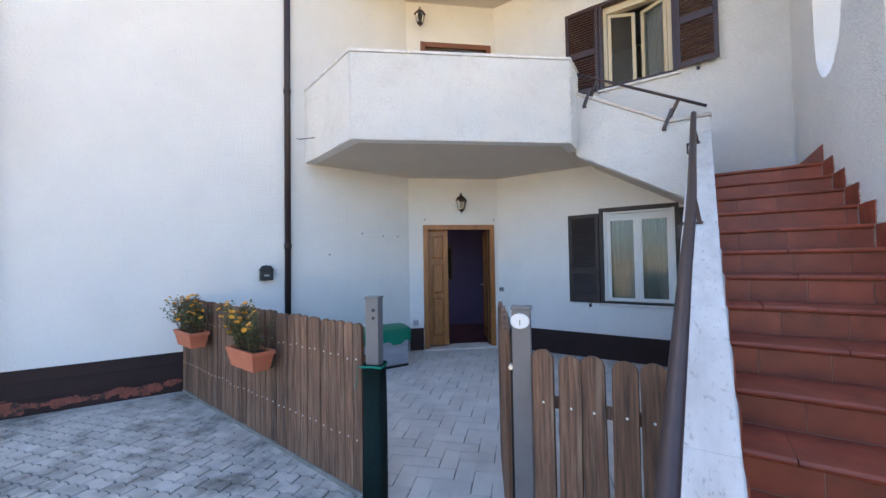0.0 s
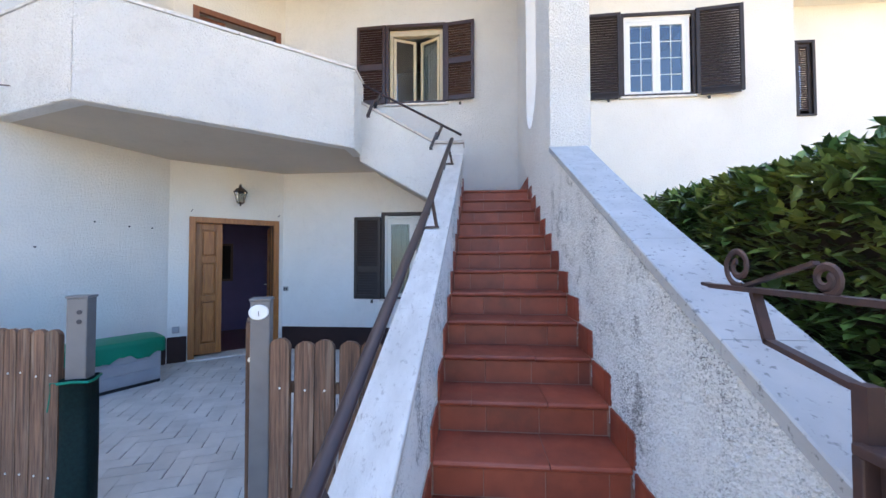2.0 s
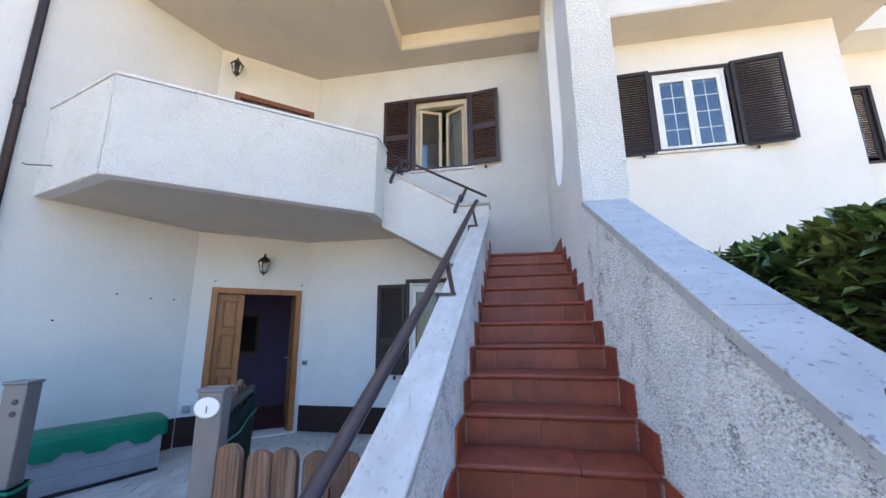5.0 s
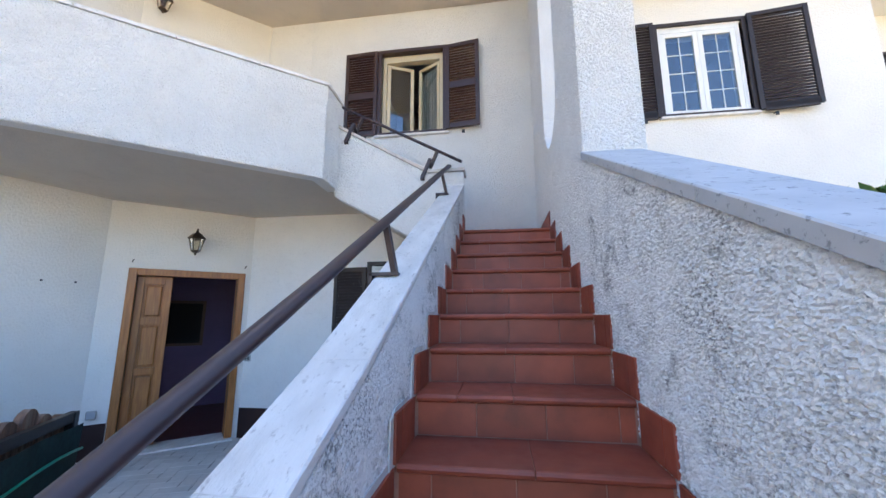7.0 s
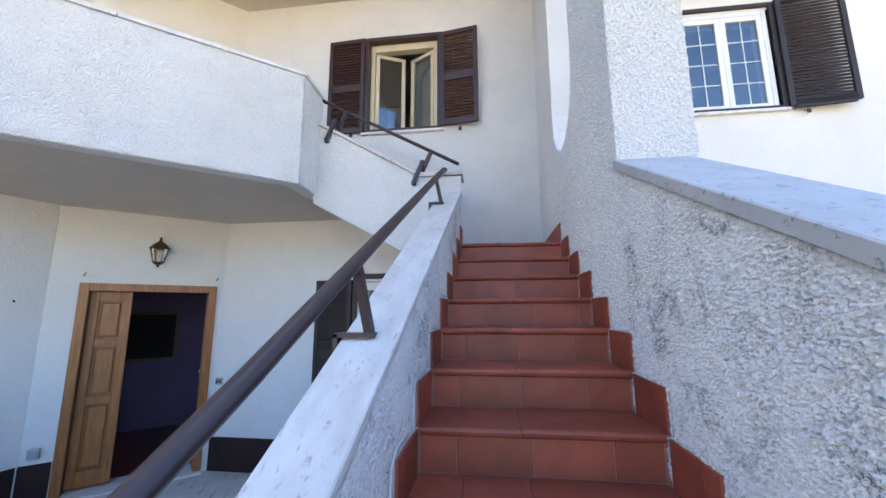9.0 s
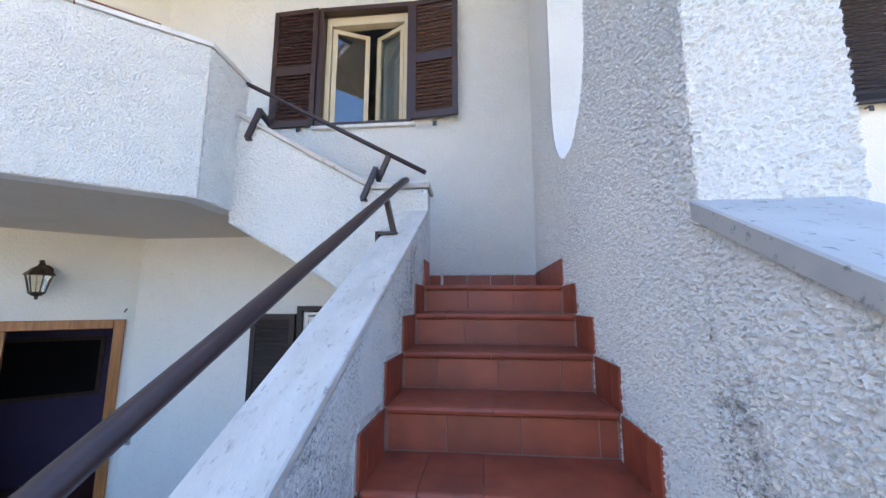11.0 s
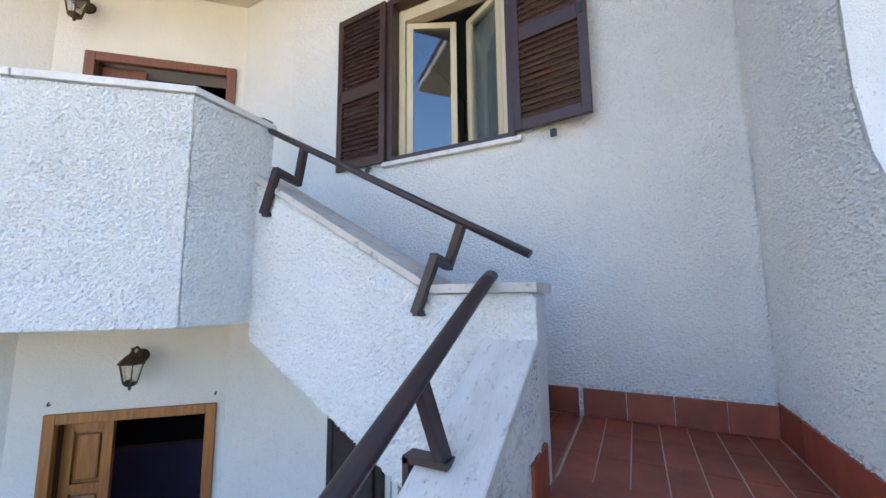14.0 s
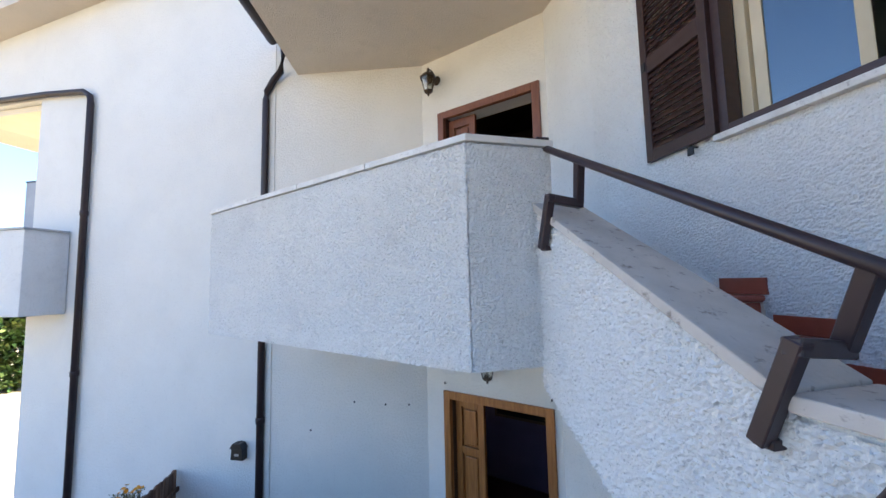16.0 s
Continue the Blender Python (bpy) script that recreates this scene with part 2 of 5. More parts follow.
# tone of the reflections in the lower panes, put on sheets behind them
M_pane_tint = mat("grey_green_pane_tint", (0.20, 0.23, 0.21), (0.15, 0.17, 0.16), 3, 0.9)
M_lace = mat("white_lace_curtain", (0.42, 0.41, 0.34), (0.33, 0.32, 0.27), 30, 0.9)
M_roof = mat("brown_roof_edge", (0.06, 0.035, 0.03), (0.09, 0.05, 0.04), 5, 0.6)
M_ceramic = mat("white_enamel", (0.75, 0.75, 0.73), None, 5, 0.25)
M_ink = mat("dark_ink", (0.03, 0.03, 0.04), None, 5, 0.5)
M_grey = mat("grey_switch", (0.35, 0.35, 0.34), None, 5, 0.4)
M_glass = glass("window_glass", (0.72, 0.80, 0.86), 0.01, 1.85)
M_frost = glass("frosted_glass", (0.75, 0.8, 0.78), 0.12)
M_lglass = glass("lantern_glass", (0.85, 0.8, 0.65), 0.25)

# ---- mesh tools ----
def box(bm, x0, x1, y0, y1, z0, z1, m=None, bevel=0.0):
    v = [bm.verts.new((x, y, z)) for x in (x0, x1) for y in (y0, y1) for z in (z0, z1)]
    fs = [bm.faces.new([v[i] for i in q]) for q in ((0, 1, 3, 2), (4, 6, 7, 5), (0, 4, 5, 1), (2, 3, 7, 6), (0, 2, 6, 4), (1, 5, 7, 3))]
    if bevel:
        es = list({e for f in fs for e in f.edges})
        r = bmesh.ops.bevel(bm, geom=es, offset=bevel, segments=2, affect='EDGES', profile=0.5)
        v = list({w for f in r["faces"] for w in f.verts} | {w for w in v if w.is_valid})
    if m is not None:
        for w in v:
            w.co = m @ w.co
    return v


def prism(bm, poly, z0, z1, m=None, bevel=0.0):
    """A solid with the outline poly (x, y), from z0 to z1."""
    a = [bm.verts.new((x, y, z0)) for x, y in poly]
    c = [bm.verts.new((x, y, z1)) for x, y in poly]
    n = len(poly)
    fs = [bm.faces.new(a[::-1]), bm.faces.new(c)] + [bm.faces.new((a[i], a[(i + 1) % n], c[(i + 1) % n], c[i])) for i in range(n)]
    v = a + c
    bmesh.ops.recalc_face_normals(bm, faces=fs)
    if bevel:
        r = bmesh.ops.bevel(bm, geom=list({e for f in fs for e in f.edges}), offset=bevel, segments=2, affect='EDGES', profile=0.5)
        v = list({w for f in r["faces"] for w in f.verts} | {w for w in v if w.is_valid})
    if m is not None:
        for w in v:
            w.co = m @ w.co
    return v


YZ = Matrix(((0, 0, 1, 0), (1, 0, 0, 0), (0, 1, 0, 0), (0, 0, 0, 1)))   # outline (y, z), thickness along x
XZ = Matrix(((1, 0, 0, 0), (0, 0, 1, 0), (0, 1, 0, 0), (0, 0, 0, 1)))   # outline (x, z), thickness along y


def tube(bm, pts, r, n=10, flat=1.0, up=None):
    """A bar of round or flattened section along pts."""
    pts = [Vector(p) for p in pts]
    rings = []
    for i, p in enumerate(pts):
        d = (pts[min(i + 1, len(pts) - 1)] - pts[max(i - 1, 0)]).normalized()
        ref = Vector(up) if up else (Vector((0, 0, 1)) if abs(d.z) < 0.9 else Vector((1, 0, 0)))
        s = d.cross(ref).normalized()
        t = s.cross(d).normalized()
        rr = r[i] if isinstance(r, (list, tuple)) else r
        rings.append([bm.verts.new(p + (s * math.cos(2 * math.pi * k / n) + t * math.sin(2 * math.pi * k / n) * flat) * rr) for k in range(n)])
    for a, c in zip(rings, rings[1:]):
        for k in range(n):
            f = bm.faces.new((a[k], a[(k + 1) % n], c[(k + 1) % n], c[k]))
            f.smooth = n > 6
    bm.faces.new(rings[0][::-1])
    bm.faces.new(rings[-1])


def bar(bm, a, c, w, h, up=(0, 0, 1)):
    """A straight flat bar from a to c, w wide and h high."""
    a, c = Vector(a), Vector(c)
    d = (c - a).normalized()
    s = d.cross(Vector(up)).normalized()
    t = s.cross(d).normalized()
    m = Matrix((s, d, t)).transposed().to_4x4()
    m.translation = a
    box(bm, -w / 2, w / 2, 0, (c - a).length, -h / 2, h / 2, m)


def rings(bm, prof, n=12, m=None):
    """A turned body: prof holds (radius, height)."""
    rs = [[bm.verts.new((r * math.cos(2 * math.pi * k / n), r * math.sin(2 * math.pi * k / n), z)) for k in range(n)] for r, z in prof]
    for a, c in zip(rs, rs[1:]):
        for k in range(n):
            f = bm.faces.new((a[k], a[(k + 1) % n], c[(k + 1) % n], c[k]))
            f.smooth = n > 8
    bm.faces.new(rs[0][::-1])
    bm.faces.new(rs[-1])
    if m is not None:
        for q in rs:
            for w in q:
                w.co = m @ w.co


def part(name, bm, material, parent=None, label=""):
    me = bpy.data.meshes.new(name)
    bm.to_mesh(me)
    bm.free()
    me.materials.append(material)
    ob = new(name, me)
    if parent:
        ob.parent = parent
    return tagged(ob, label)


def struct(name, bm, material, label="", category=""):
    return tagged(part(name, bm, material), label, category or name.split("_")[0], "", "structure")


def thing(name, m, label, category, group=""):
    ob = new(name)
    ob.matrix_basis = m
    ob.empty_display_size = 0.1
    return tagged(ob, label, category, group)


def B():
    return bmesh.new()


def along(p0, p1, z=0.0):
    """The frame of a wall from p0 to p1, as seen from its face: x along it, y into it, z up."""
    u = Vector((p1[0] - p0[0], p1[1] - p0[1], 0)).normalized()
    m = Matrix(((u.x, -u.y, 0, p0[0]), (u.y, u.x, 0, p0[1]), (0, 0, 1, z), (0, 0, 0, 1)))
    return m, math.hypot(p1[0] - p0[0], p1[1] - p0[1])


def wall(name, p0, p1, z0, z1, thick, holes, material, label, s0=0.0, s1=0.0):
    m, length = along(p0, p1)
    bm = B()
    xs = sorted({-s0, length + s1, *[h[0] for h in holes], *[h[1] for h in holes]})
    zs = sorted({z0, z1, *[h[2] for h in holes], *[h[3] for h in holes]})
    for a, c in zip(xs, xs[1:]):
        for d, e in zip(zs, zs[1:]):
            if not any(h[0] <= (a + c) / 2 <= h[1] and h[2] <= (d + e) / 2 <= h[3] for h in holes):
                box(bm, a, c, 0, thick, d, e, m)
    return struct(name, bm, material, label, "wall")

# ---- the setting ----
G = -0.05                                   # level of the courtyard and the drive
BACK = 5.03                                 # face of the house wall behind the stairs
P_A, P_J = (-6.83, -1.00), (-5.42, 2.065)    # long wall of the adjoining house, and where it bends
C1, C2 = (-4.80, 3.98), (-3.615, BACK)      # ends of the slanting wall with the two doors
SX0, SX1 = -0.515, 0.37                      # the stairs between their two walls
RISE, RUN, LAND_Y, LAND_Z = 0.17, 0.30, 3.90, 2.38
FLOOR2 = LAND_Z + 5 * RISE                  # balcony floor


def stair_cope(y):
    """Top of the sloping left parapet's coping."""
    return 0.787 + 0.46 * y if y < 1.30 else 0.656 + 0.561 * y


def cope_in(y):
    """Inner edge of that coping; the parapet strays outwards towards the foot of the stairs."""
    return -0.591 + 0.016 * y if y < 1.30 else -0.607 + 0.0272 * y


COPE_W = 0.195


def right_cope(y):
    return 2.50 + 0.525 * (y - 2.40)


def right_out(y):
    """Outer edge of the stone coping, widening a little towards the tall wall."""
    return 0.60 + 0.07 * max(0.0, y - 1.0)


def drift(y):
    """How far the left side of the stairs strays outwards towards their foot."""
    return -0.014 * (4.0 - y)


def parapet_face(y, z):
    """The parapet's inner face: upright below, drawn in to its coping above."""
    low, top = SX0 + drift(y), cope_in(y) - 0.006
    f = min(1.0, max(0.0, 1 - (stair_cope(y) - 0.035 - z) / 0.42))
    return low + (top - low) * f


def loft(bm, sections):
    """A body through closed sections with the same number of corners."""
    rs = [[bm.verts.new(p) for p in q] for q in sections]
    n = len(rs[0])
    for a, c in zip(rs, rs[1:]):
        for k in range(n):
            bm.faces.new((a[k], a[(k + 1) % n], c[(k + 1) % n], c[k]))
    bm.faces.new(rs[0][::-1])
    bm.faces.new(rs[-1])
    bmesh.ops.recalc_face_normals(bm, faces=bm.faces[:])


bm = B()
box(bm, -300, 300, -300, 300, G - 0.4, G - 0.06)
struct("ground", bm, M_ground, "pale sunlit concrete ground round the houses", "ground")

mA, lnA = along(P_A, P_J)
rake = lambda s: 7.516 + 0.161 * s          # underside of the adjoining roof along its gable
END_A = -0.50
bm = B()
prism(bm, [(END_A, G - 0.1), (lnA + 0.1, G - 0.1), (lnA + 0.1, rake(lnA + 0.1)), (END_A, rake(END_A))], 0, 0.3, mA @ XZ)
struct("wall_left", bm, M_wall, "long white roughcast gable wall of the adjoining house", "wall")
bm = B()
prism(bm, [(-4.5, 6.2), (END_A - 0.002, 6.2), (END_A - 0.002, rake(END_A)), (-4.5, rake(-4.5))], 0, 0.3, mA @ XZ)
struct("wall_left_upper", bm, M_wall, "white roughcast gable over the adjoining balcony", "wall")
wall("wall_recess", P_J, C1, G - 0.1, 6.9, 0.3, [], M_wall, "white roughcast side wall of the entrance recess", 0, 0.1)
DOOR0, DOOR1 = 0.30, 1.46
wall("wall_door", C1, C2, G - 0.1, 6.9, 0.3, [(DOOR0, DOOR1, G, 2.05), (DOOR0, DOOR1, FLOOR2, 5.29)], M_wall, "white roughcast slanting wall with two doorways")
LW = (-1.88, -0.88, 0.80, 2.22)
UW = (-1.81, -0.84, 4.06, 5.39)
back_ob = wall("wall_back", C2, (SX1, BACK), G - 0.1, 6.9, 0.3, [(LW[0] - C2[0], LW[1] - C2[0], LW[2], LW[3]), (UW[0] - C2[0], UW[1] - C2[0], UW[2], UW[3])], M_back, "white roughcast house wall with two windows")
NW = (2.02, 3.08, 4.04, 5.32)
wall("wall_neighbour", (0.37, BACK), (4.60, BACK), G - 0.1, 6.4, 0.3, [(NW[0] - 0.37, NW[1] - 0.37, NW[2], NW[3])], M_wall, "white plastered front of the neighbouring house", -0.004)
wall("wall_neighbour_side", (4.60, BACK + 0.3), (4.60, 6.2), G - 0.1, 6.4, 0.3, [], M_wall, "white side wall of the neighbouring house")
SL = (5.50, 5.86, 4.06, 5.46)
wall("wall_neighbour_far", (4.60, 6.2), (11, 6.2), G - 0.1, 6.6, 0.3, [(SL[0] - 4.6, SL[1] - 4.6, SL[2], SL[3])], M_wall, "white set-back wall of the neighbouring house")

# the tall stair wall with its slot rounded at the foot
bm = B()
Y0, Y1, ZB, ZT = 3.20, 4.08, 3.62, 5.55
ys = [2.41] + [Y0 + (Y1 - Y0) * k / 20 for k in range(21)] + [BACK - 0.004]


def slot(y):
    q = max(0.0, 1 - ((y - (Y0 + Y1) / 2) / ((Y1 - Y0) / 2)) ** 2) ** 0.5
    return ZB - 0.50 * q, ZT + 0.40 * q


for a, c in zip(ys, ys[1:]):
    if a >= Y0 - 1e-6 and c <= Y1 + 1e-6:
        (b0, t0), (b1, t1) = slot(a), slot(c)
        prism(bm, [(a, G - 0.1), (c, G - 0.1), (c, b1), (a, b0)], SX1, 0.73, YZ)
        prism(bm, [(a, t0), (c, t1), (c, 6.34), (a, 6.34)], SX1, 0.73, YZ)
    else:
        prism(bm, [(a, G - 0.1), (c, G - 0.1), (c, 6.34), (a, 6.34)], SX1, 0.73, YZ)
bmesh.ops.remove_doubles(bm, verts=bm.verts, dist=1e-5)
inner = [f for f in bm.faces if abs(f.normal.y) > 0.999 and any(abs(f.calc_center_median().y - y) < 1e-4 for y in ys[2:-2])]
bmesh.ops.delete(bm, geom=inner, context='FACES')
tall_ob = struct("wall_stair_tall", bm, M_near, "tall roughcast stair wall with a round-footed slot", "wall")

# low walls beside the stairs, with their copings
FOOT = -0.62
bm = B()
prism(bm, [(FOOT, G - 0.1), (2.405, G - 0.1), (2.405, right_cope(2.405) - 0.05), (FOOT, right_cope(FOOT) - 0.05)], SX1, 0.575, YZ)
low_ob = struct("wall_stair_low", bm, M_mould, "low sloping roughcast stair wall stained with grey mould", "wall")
bm = B()
n = 5
for k in range(n):
    a, c = FOOT - 0.03 + k * (2.44 - FOOT) / n + 0.003, FOOT - 0.03 + (k + 1) * (2.44 - FOOT) / n
    loft(bm, [[(0.348, y, right_cope(y) - 0.048), (right_out(y), y, right_cope(y) - 0.048), (right_out(y), y, right_cope(y) - 0.004), (right_out(y) - 0.004, y, right_cope(y)), (0.353, y, right_cope(y)), (0.348, y, right_cope(y) - 0.005)] for y in (a, c)])
struct("trim_coping_stone", bm, M_stone, "grey stone coping slabs spotted with lichen on the low stair wall", "coping")

bm = B()
ys_p = [FOOT + (3.996 - FOOT) * k / 24 for k in range(25)]
loft(bm, [[(cope_in(y) - COPE_W + 0.013, y, G - 0.1), (SX0 + drift(y), y, G - 0.1), (SX0 + drift(y), y, stair_cope(y) - 0.455), (parapet_face(y, 9), y, stair_cope(y) - 0.035), (cope_in(y) - COPE_W + 0.013, y, stair_cope(y) - 0.035)] for y in ys_p])
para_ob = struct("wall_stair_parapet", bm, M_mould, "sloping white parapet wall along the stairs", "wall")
bm = B()
cuts = [FOOT - 0.02, 0.26, 0.86, 1.30, 2.12, 3.22, 3.994]
for a, c in zip(cuts, cuts[1:]):
    secs = []
    for y in (a + 0.002, c):
        x0, x1, z = cope_in(y) - COPE_W, cope_in(y), stair_cope(y)
        secs.append([(x0, y, z - 0.033), (x1, y, z - 0.033), (x1, y, z - 0.005), (x1 - 0.005, y, z), (x0 + 0.005, y, z), (x0, y, z - 0.005)])
    loft(bm, secs)
struct("trim_coping_marble", bm, M_marble, "worn whitish marble coping on the stair parapet", "coping")

# stairs: rough body under the tiles
stairs = B()
poly = [(4.98, G - 0.1), (4.98, LAND_Z - 0.006)]
for k in range(0, 14):
    y, z = LAND_Y - RUN * k + 0.029, LAND_Z - RISE * k - 0.006
    poly += [(y, z), (y, z - RISE if k < 13 else G - 0.1)]
prism(stairs, poly, SX0 - 0.06, SX1 - 0.001, YZ)
stairs_ob = struct("stairs", stairs, M_grout, "outside stairs clad in red-brown terracotta tiles with pale joints", "stairs")

# second flight, turning to the balcony: parapet with a slanting underside, and steps
bm = B()
W2 = [(-0.512, 3.052), (-0.885, 3.052), (-1.96, 3.672), (-1.96, 2.84), (-1.42, 2.54), (-0.78, 2.17), (-0.512, 2.02)]
prism(bm, W2, 4.00, 4.20, XZ, 0.008)
flightwall_ob = struct("wall_flight_parapet", bm, M_balc, "white roughcast parapet of the upper flight", "wall")
bm = B()
prism(bm, [(-0.49, 3.055), (-0.90, 3.055), (-0.90, 3.09), (-0.49, 3.09)], 3.972, 4.225, XZ, 0.004)
prism(bm, [(-0.905, 3.058), (-2.02, 3.70), (-2.02, 3.738), (-0.905, 3.095)], 3.972, 4.225, XZ, 0.004)
struct("trim_coping_flight", bm, M_travert, "worn marble coping on the upper flight's parapet", "coping")
bm = B()
poly = [(SX0, LAND_Z - 0.03)]
X2, RUN2 = -0.687, 0.25
for k in range(1, 6):
    x = X2 - RUN2 * (k - 1) - 0.0265
    poly += [(x, LAND_Z + RISE * (k - 1) - 0.006), (x, LAND_Z + RISE * k - 0.006)]
poly += [(-1.93, FLOOR2 - 0.006), (-1.93, 2.86), (-1.42, 2.56), (-0.78, 2.19), (SX0, 2.04)]
prism(bm, poly, 4.201, BACK - 0.001, XZ)
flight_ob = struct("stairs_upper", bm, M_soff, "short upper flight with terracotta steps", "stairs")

# balcony: floor slab and parapet
OUT = [(-5.40, 2.315), (-4.00, 1.925), (-1.93, 3.65), (-1.945, 4.09)]


def inset(pts, d):
    """The open line pts moved d to its left."""
    res = []
    for i, p in enumerate(pts):
        p = Vector(p)
        ds = [(Vector(pts[j + 1]) - Vector(pts[j])).normalized() for j in (i - 1, i) if 0 <= j < len(pts) - 1]
        ns = [Vector((-q.y, q.x)) for q in ds]
        m = sum(ns, Vector((0, 0))).normalized()
        res.append(tuple(p + m * (d / max(0.3, m.dot(ns[0])))))
    return res


bm = B()
prism(bm, OUT + inset(OUT, 0.14)[::-1], 2.92, 3.965, None, 0.015)
balc_ob = struct("wall_balcony", bm, M_balc, "white roughcast balcony parapet with bevelled corners", "wall")
bm = B()
o, i = inset(OUT, -0.02), inset(OUT, 0.165)
for k in range(3):
    n = (1, 4, 1)[k]
    for q in range(n):
        a, c = q / n, (q + 1) / n - (0.003 if q < n - 1 else 0)
        lerp = lambda p, r, f: (p[0] + (r[0] - p[0]) * f, p[1] + (r[1] - p[1]) * f)
        prism(bm, [lerp(o[k], o[k + 1], a), lerp(o[k], o[k + 1], c), lerp(i[k], i[k + 1], c), lerp(i[k], i[k + 1], a)], 3.967, 4.0, None, 0.003)
struct("trim_coping_balcony", bm, M_marble, "thin stained marble coping round the balcony", "coping")
bm = B()
IN = inset(OUT, 0.13)
prism(bm, IN + [(-1.92, 4.24), (-1.92, BACK), C2, C1], 2.925, FLOOR2, None)
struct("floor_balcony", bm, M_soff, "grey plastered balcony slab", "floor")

# eaves over the balcony and the window wall
EAVE = [(-5.36, 2.45), (-3.48, 2.06), (-1.865, 3.54), (-1.915, 4.58), (SX1, 4.58), (SX1, BACK), C2, C1]
bm = B()
prism(bm, EAVE, 6.05, 6.09)
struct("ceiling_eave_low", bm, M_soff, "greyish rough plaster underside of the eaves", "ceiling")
bm = B()
prism(bm, EAVE, 6.092, 6.35)
struct("trim_fascia", bm, M_cream, "cream plastered eaves fascia", "fascia")
UP = [(-5.30, 2.30), (-3.50, 1.90), (-1.80, 3.46), (-1.84, 3.78), (-0.75, 3.75), (-0.75, 2.35), (0.9, 2.35), (0.9, BACK + 0.3), (-3.6, BACK + 0.3), (-5.2, 4.2)]
bm = B()
prism(bm, UP, 6.352, 6.46)
struct("ceiling_eave_high", bm, M_soff, "rough plaster underside of the upper eaves", "ceiling")
bm = B()
prism(bm, [(0.735, 4.40), (5.15, 4.40), (5.15, 6.1), (4.6, 6.1), (4.6, BACK), (0.735, BACK)], 5.95, 5.99)
struct("ceiling_eave_neighbour", bm, M_soff, "plain plaster underside of the neighbour's eaves", "ceiling")
bm = B()
prism(bm, [(0.735, 4.40), (5.15, 4.40), (5.15, 6.1), (4.6, 6.1), (4.6, BACK), (0.735, BACK)], 5.992, 6.40)
struct("trim_fascia_neighbour", bm, M_wall, "white plastered eaves fascia of the neighbouring house", "fascia")
bm = B()
prism(bm, [(5.16, 5.6), (11, 5.6), (11, 6.2), (5.16, 6.2)], 6.1, 6.5)
struct("trim_fascia_far", bm, M_wall, "white eaves of the set-back neighbouring wall", "fascia")

# roofs; the main slabs are unseen and added to shade the front
bm = B()
prism(bm, [(4.3, 6.48), (9.5, 8.4), (9.5, 6.48)], -5.3, 5.2, YZ)
prism(bm, [(5.5, 6.6), (9.5, 8.0), (9.5, 6.6)], 5.2, 11, YZ)
prism(bm, UP, 6.462, 6.56)
struct("roof", bm, M_roof, "plain brown roof slabs, unseen, added to block the sun", "roof")
bm = B()
prism(bm, [(-5, rake(-5) + 0.002), (lnA + 1.0, rake(lnA + 1) + 0.002), (lnA + 1.0, rake(lnA + 1) + 0.2), (-5, rake(-5) + 0.2)], -0.42, 4.0, mA @ XZ)
struct("roof_left", bm, M_soff, "plastered overhanging eaves of the adjoining house", "roof")
bm = B()
for pts in ([(-5.2, 2.15), (-3.52, 1.77), (-1.72, 3.42), (-1.76, 3.70)], [(-1.76, 3.70), (-0.72, 3.67)], [(0.75, 4.33), (5.2, 4.33)]):
    tube(bm, [(x, y, 6.42) for x, y in pts], 0.065, 10)
struct("trim_gutter", bm, M_pipe, "dark brown metal gutters along the eaves", "gutter")

# dark plinth bands
def band(name, p0, p1, s0, s1, h, material, label):
    mm, _ = along(p0, p1)
    b2 = B()
    box(b2, s0, s1, -0.014, 0.01, G, G + h, mm, 0.004)
    struct(name, b2, material, label, "plinth")


_, lnB = along(P_J, C1)
band("trim_plinth_left", P_A, P_J, END_A, lnA - 0.006, 0.475, M_band, "dark brown plinth band peeling to red near the ground")
bm = B()
FL = 0.014
for i in range(int((lnA - 0.02 - END_A) / FL)):
    for j in range(15):
        a, z = END_A + i * FL, G + 0.004 + j * FL
        n = noise.noise((a * 3.0, z * 7.0, 0.7)) + 0.6 * noise.noise((a * 9.0, z * 16.0, 4.1)) + 0.25 * noise.noise((a * 31.0, z * 40.0, 2.2))
        if n > 0.10 + 1.6 * abs(z - G - 0.085) / 0.13 - 0.55:
            prism(bm, [(a, z), (a + FL, z), (a + FL, z + FL), (a, z + FL)], -0.0165, -0.0145, mA @ XZ)
bmesh.ops.remove_doubles(bm, verts=bm.verts, dist=1e-5)
struct("trim_plinth_peeling", bm, M_peel, "red undercoat laid bare along the foot of the plinth", "plinth")
bm = B()
for z in (0.165, 0.33, 0.462):
    box(bm, END_A, lnA - 0.012, -0.021, -0.0142, G + z, G + z + 0.012, mA, 0.002)
struct("trim_plinth_seam", bm, M_band, "thin raised seams along the dark plinth", "plinth")
band("trim_plinth_recess", P_J, C1, 0.01, lnB - 0.02, 0.375, M_band, "dark brown plinth band in the recess")
band("trim_plinth_door", C1, C2, 0.0, 0.235, 0.375, M_band, "dark brown plinth band beside the door")
band("trim_plinth_back", C2, (SX1, BACK), -0.0, 2.84, 0.375, M_band, "dark brown plinth band under the window")

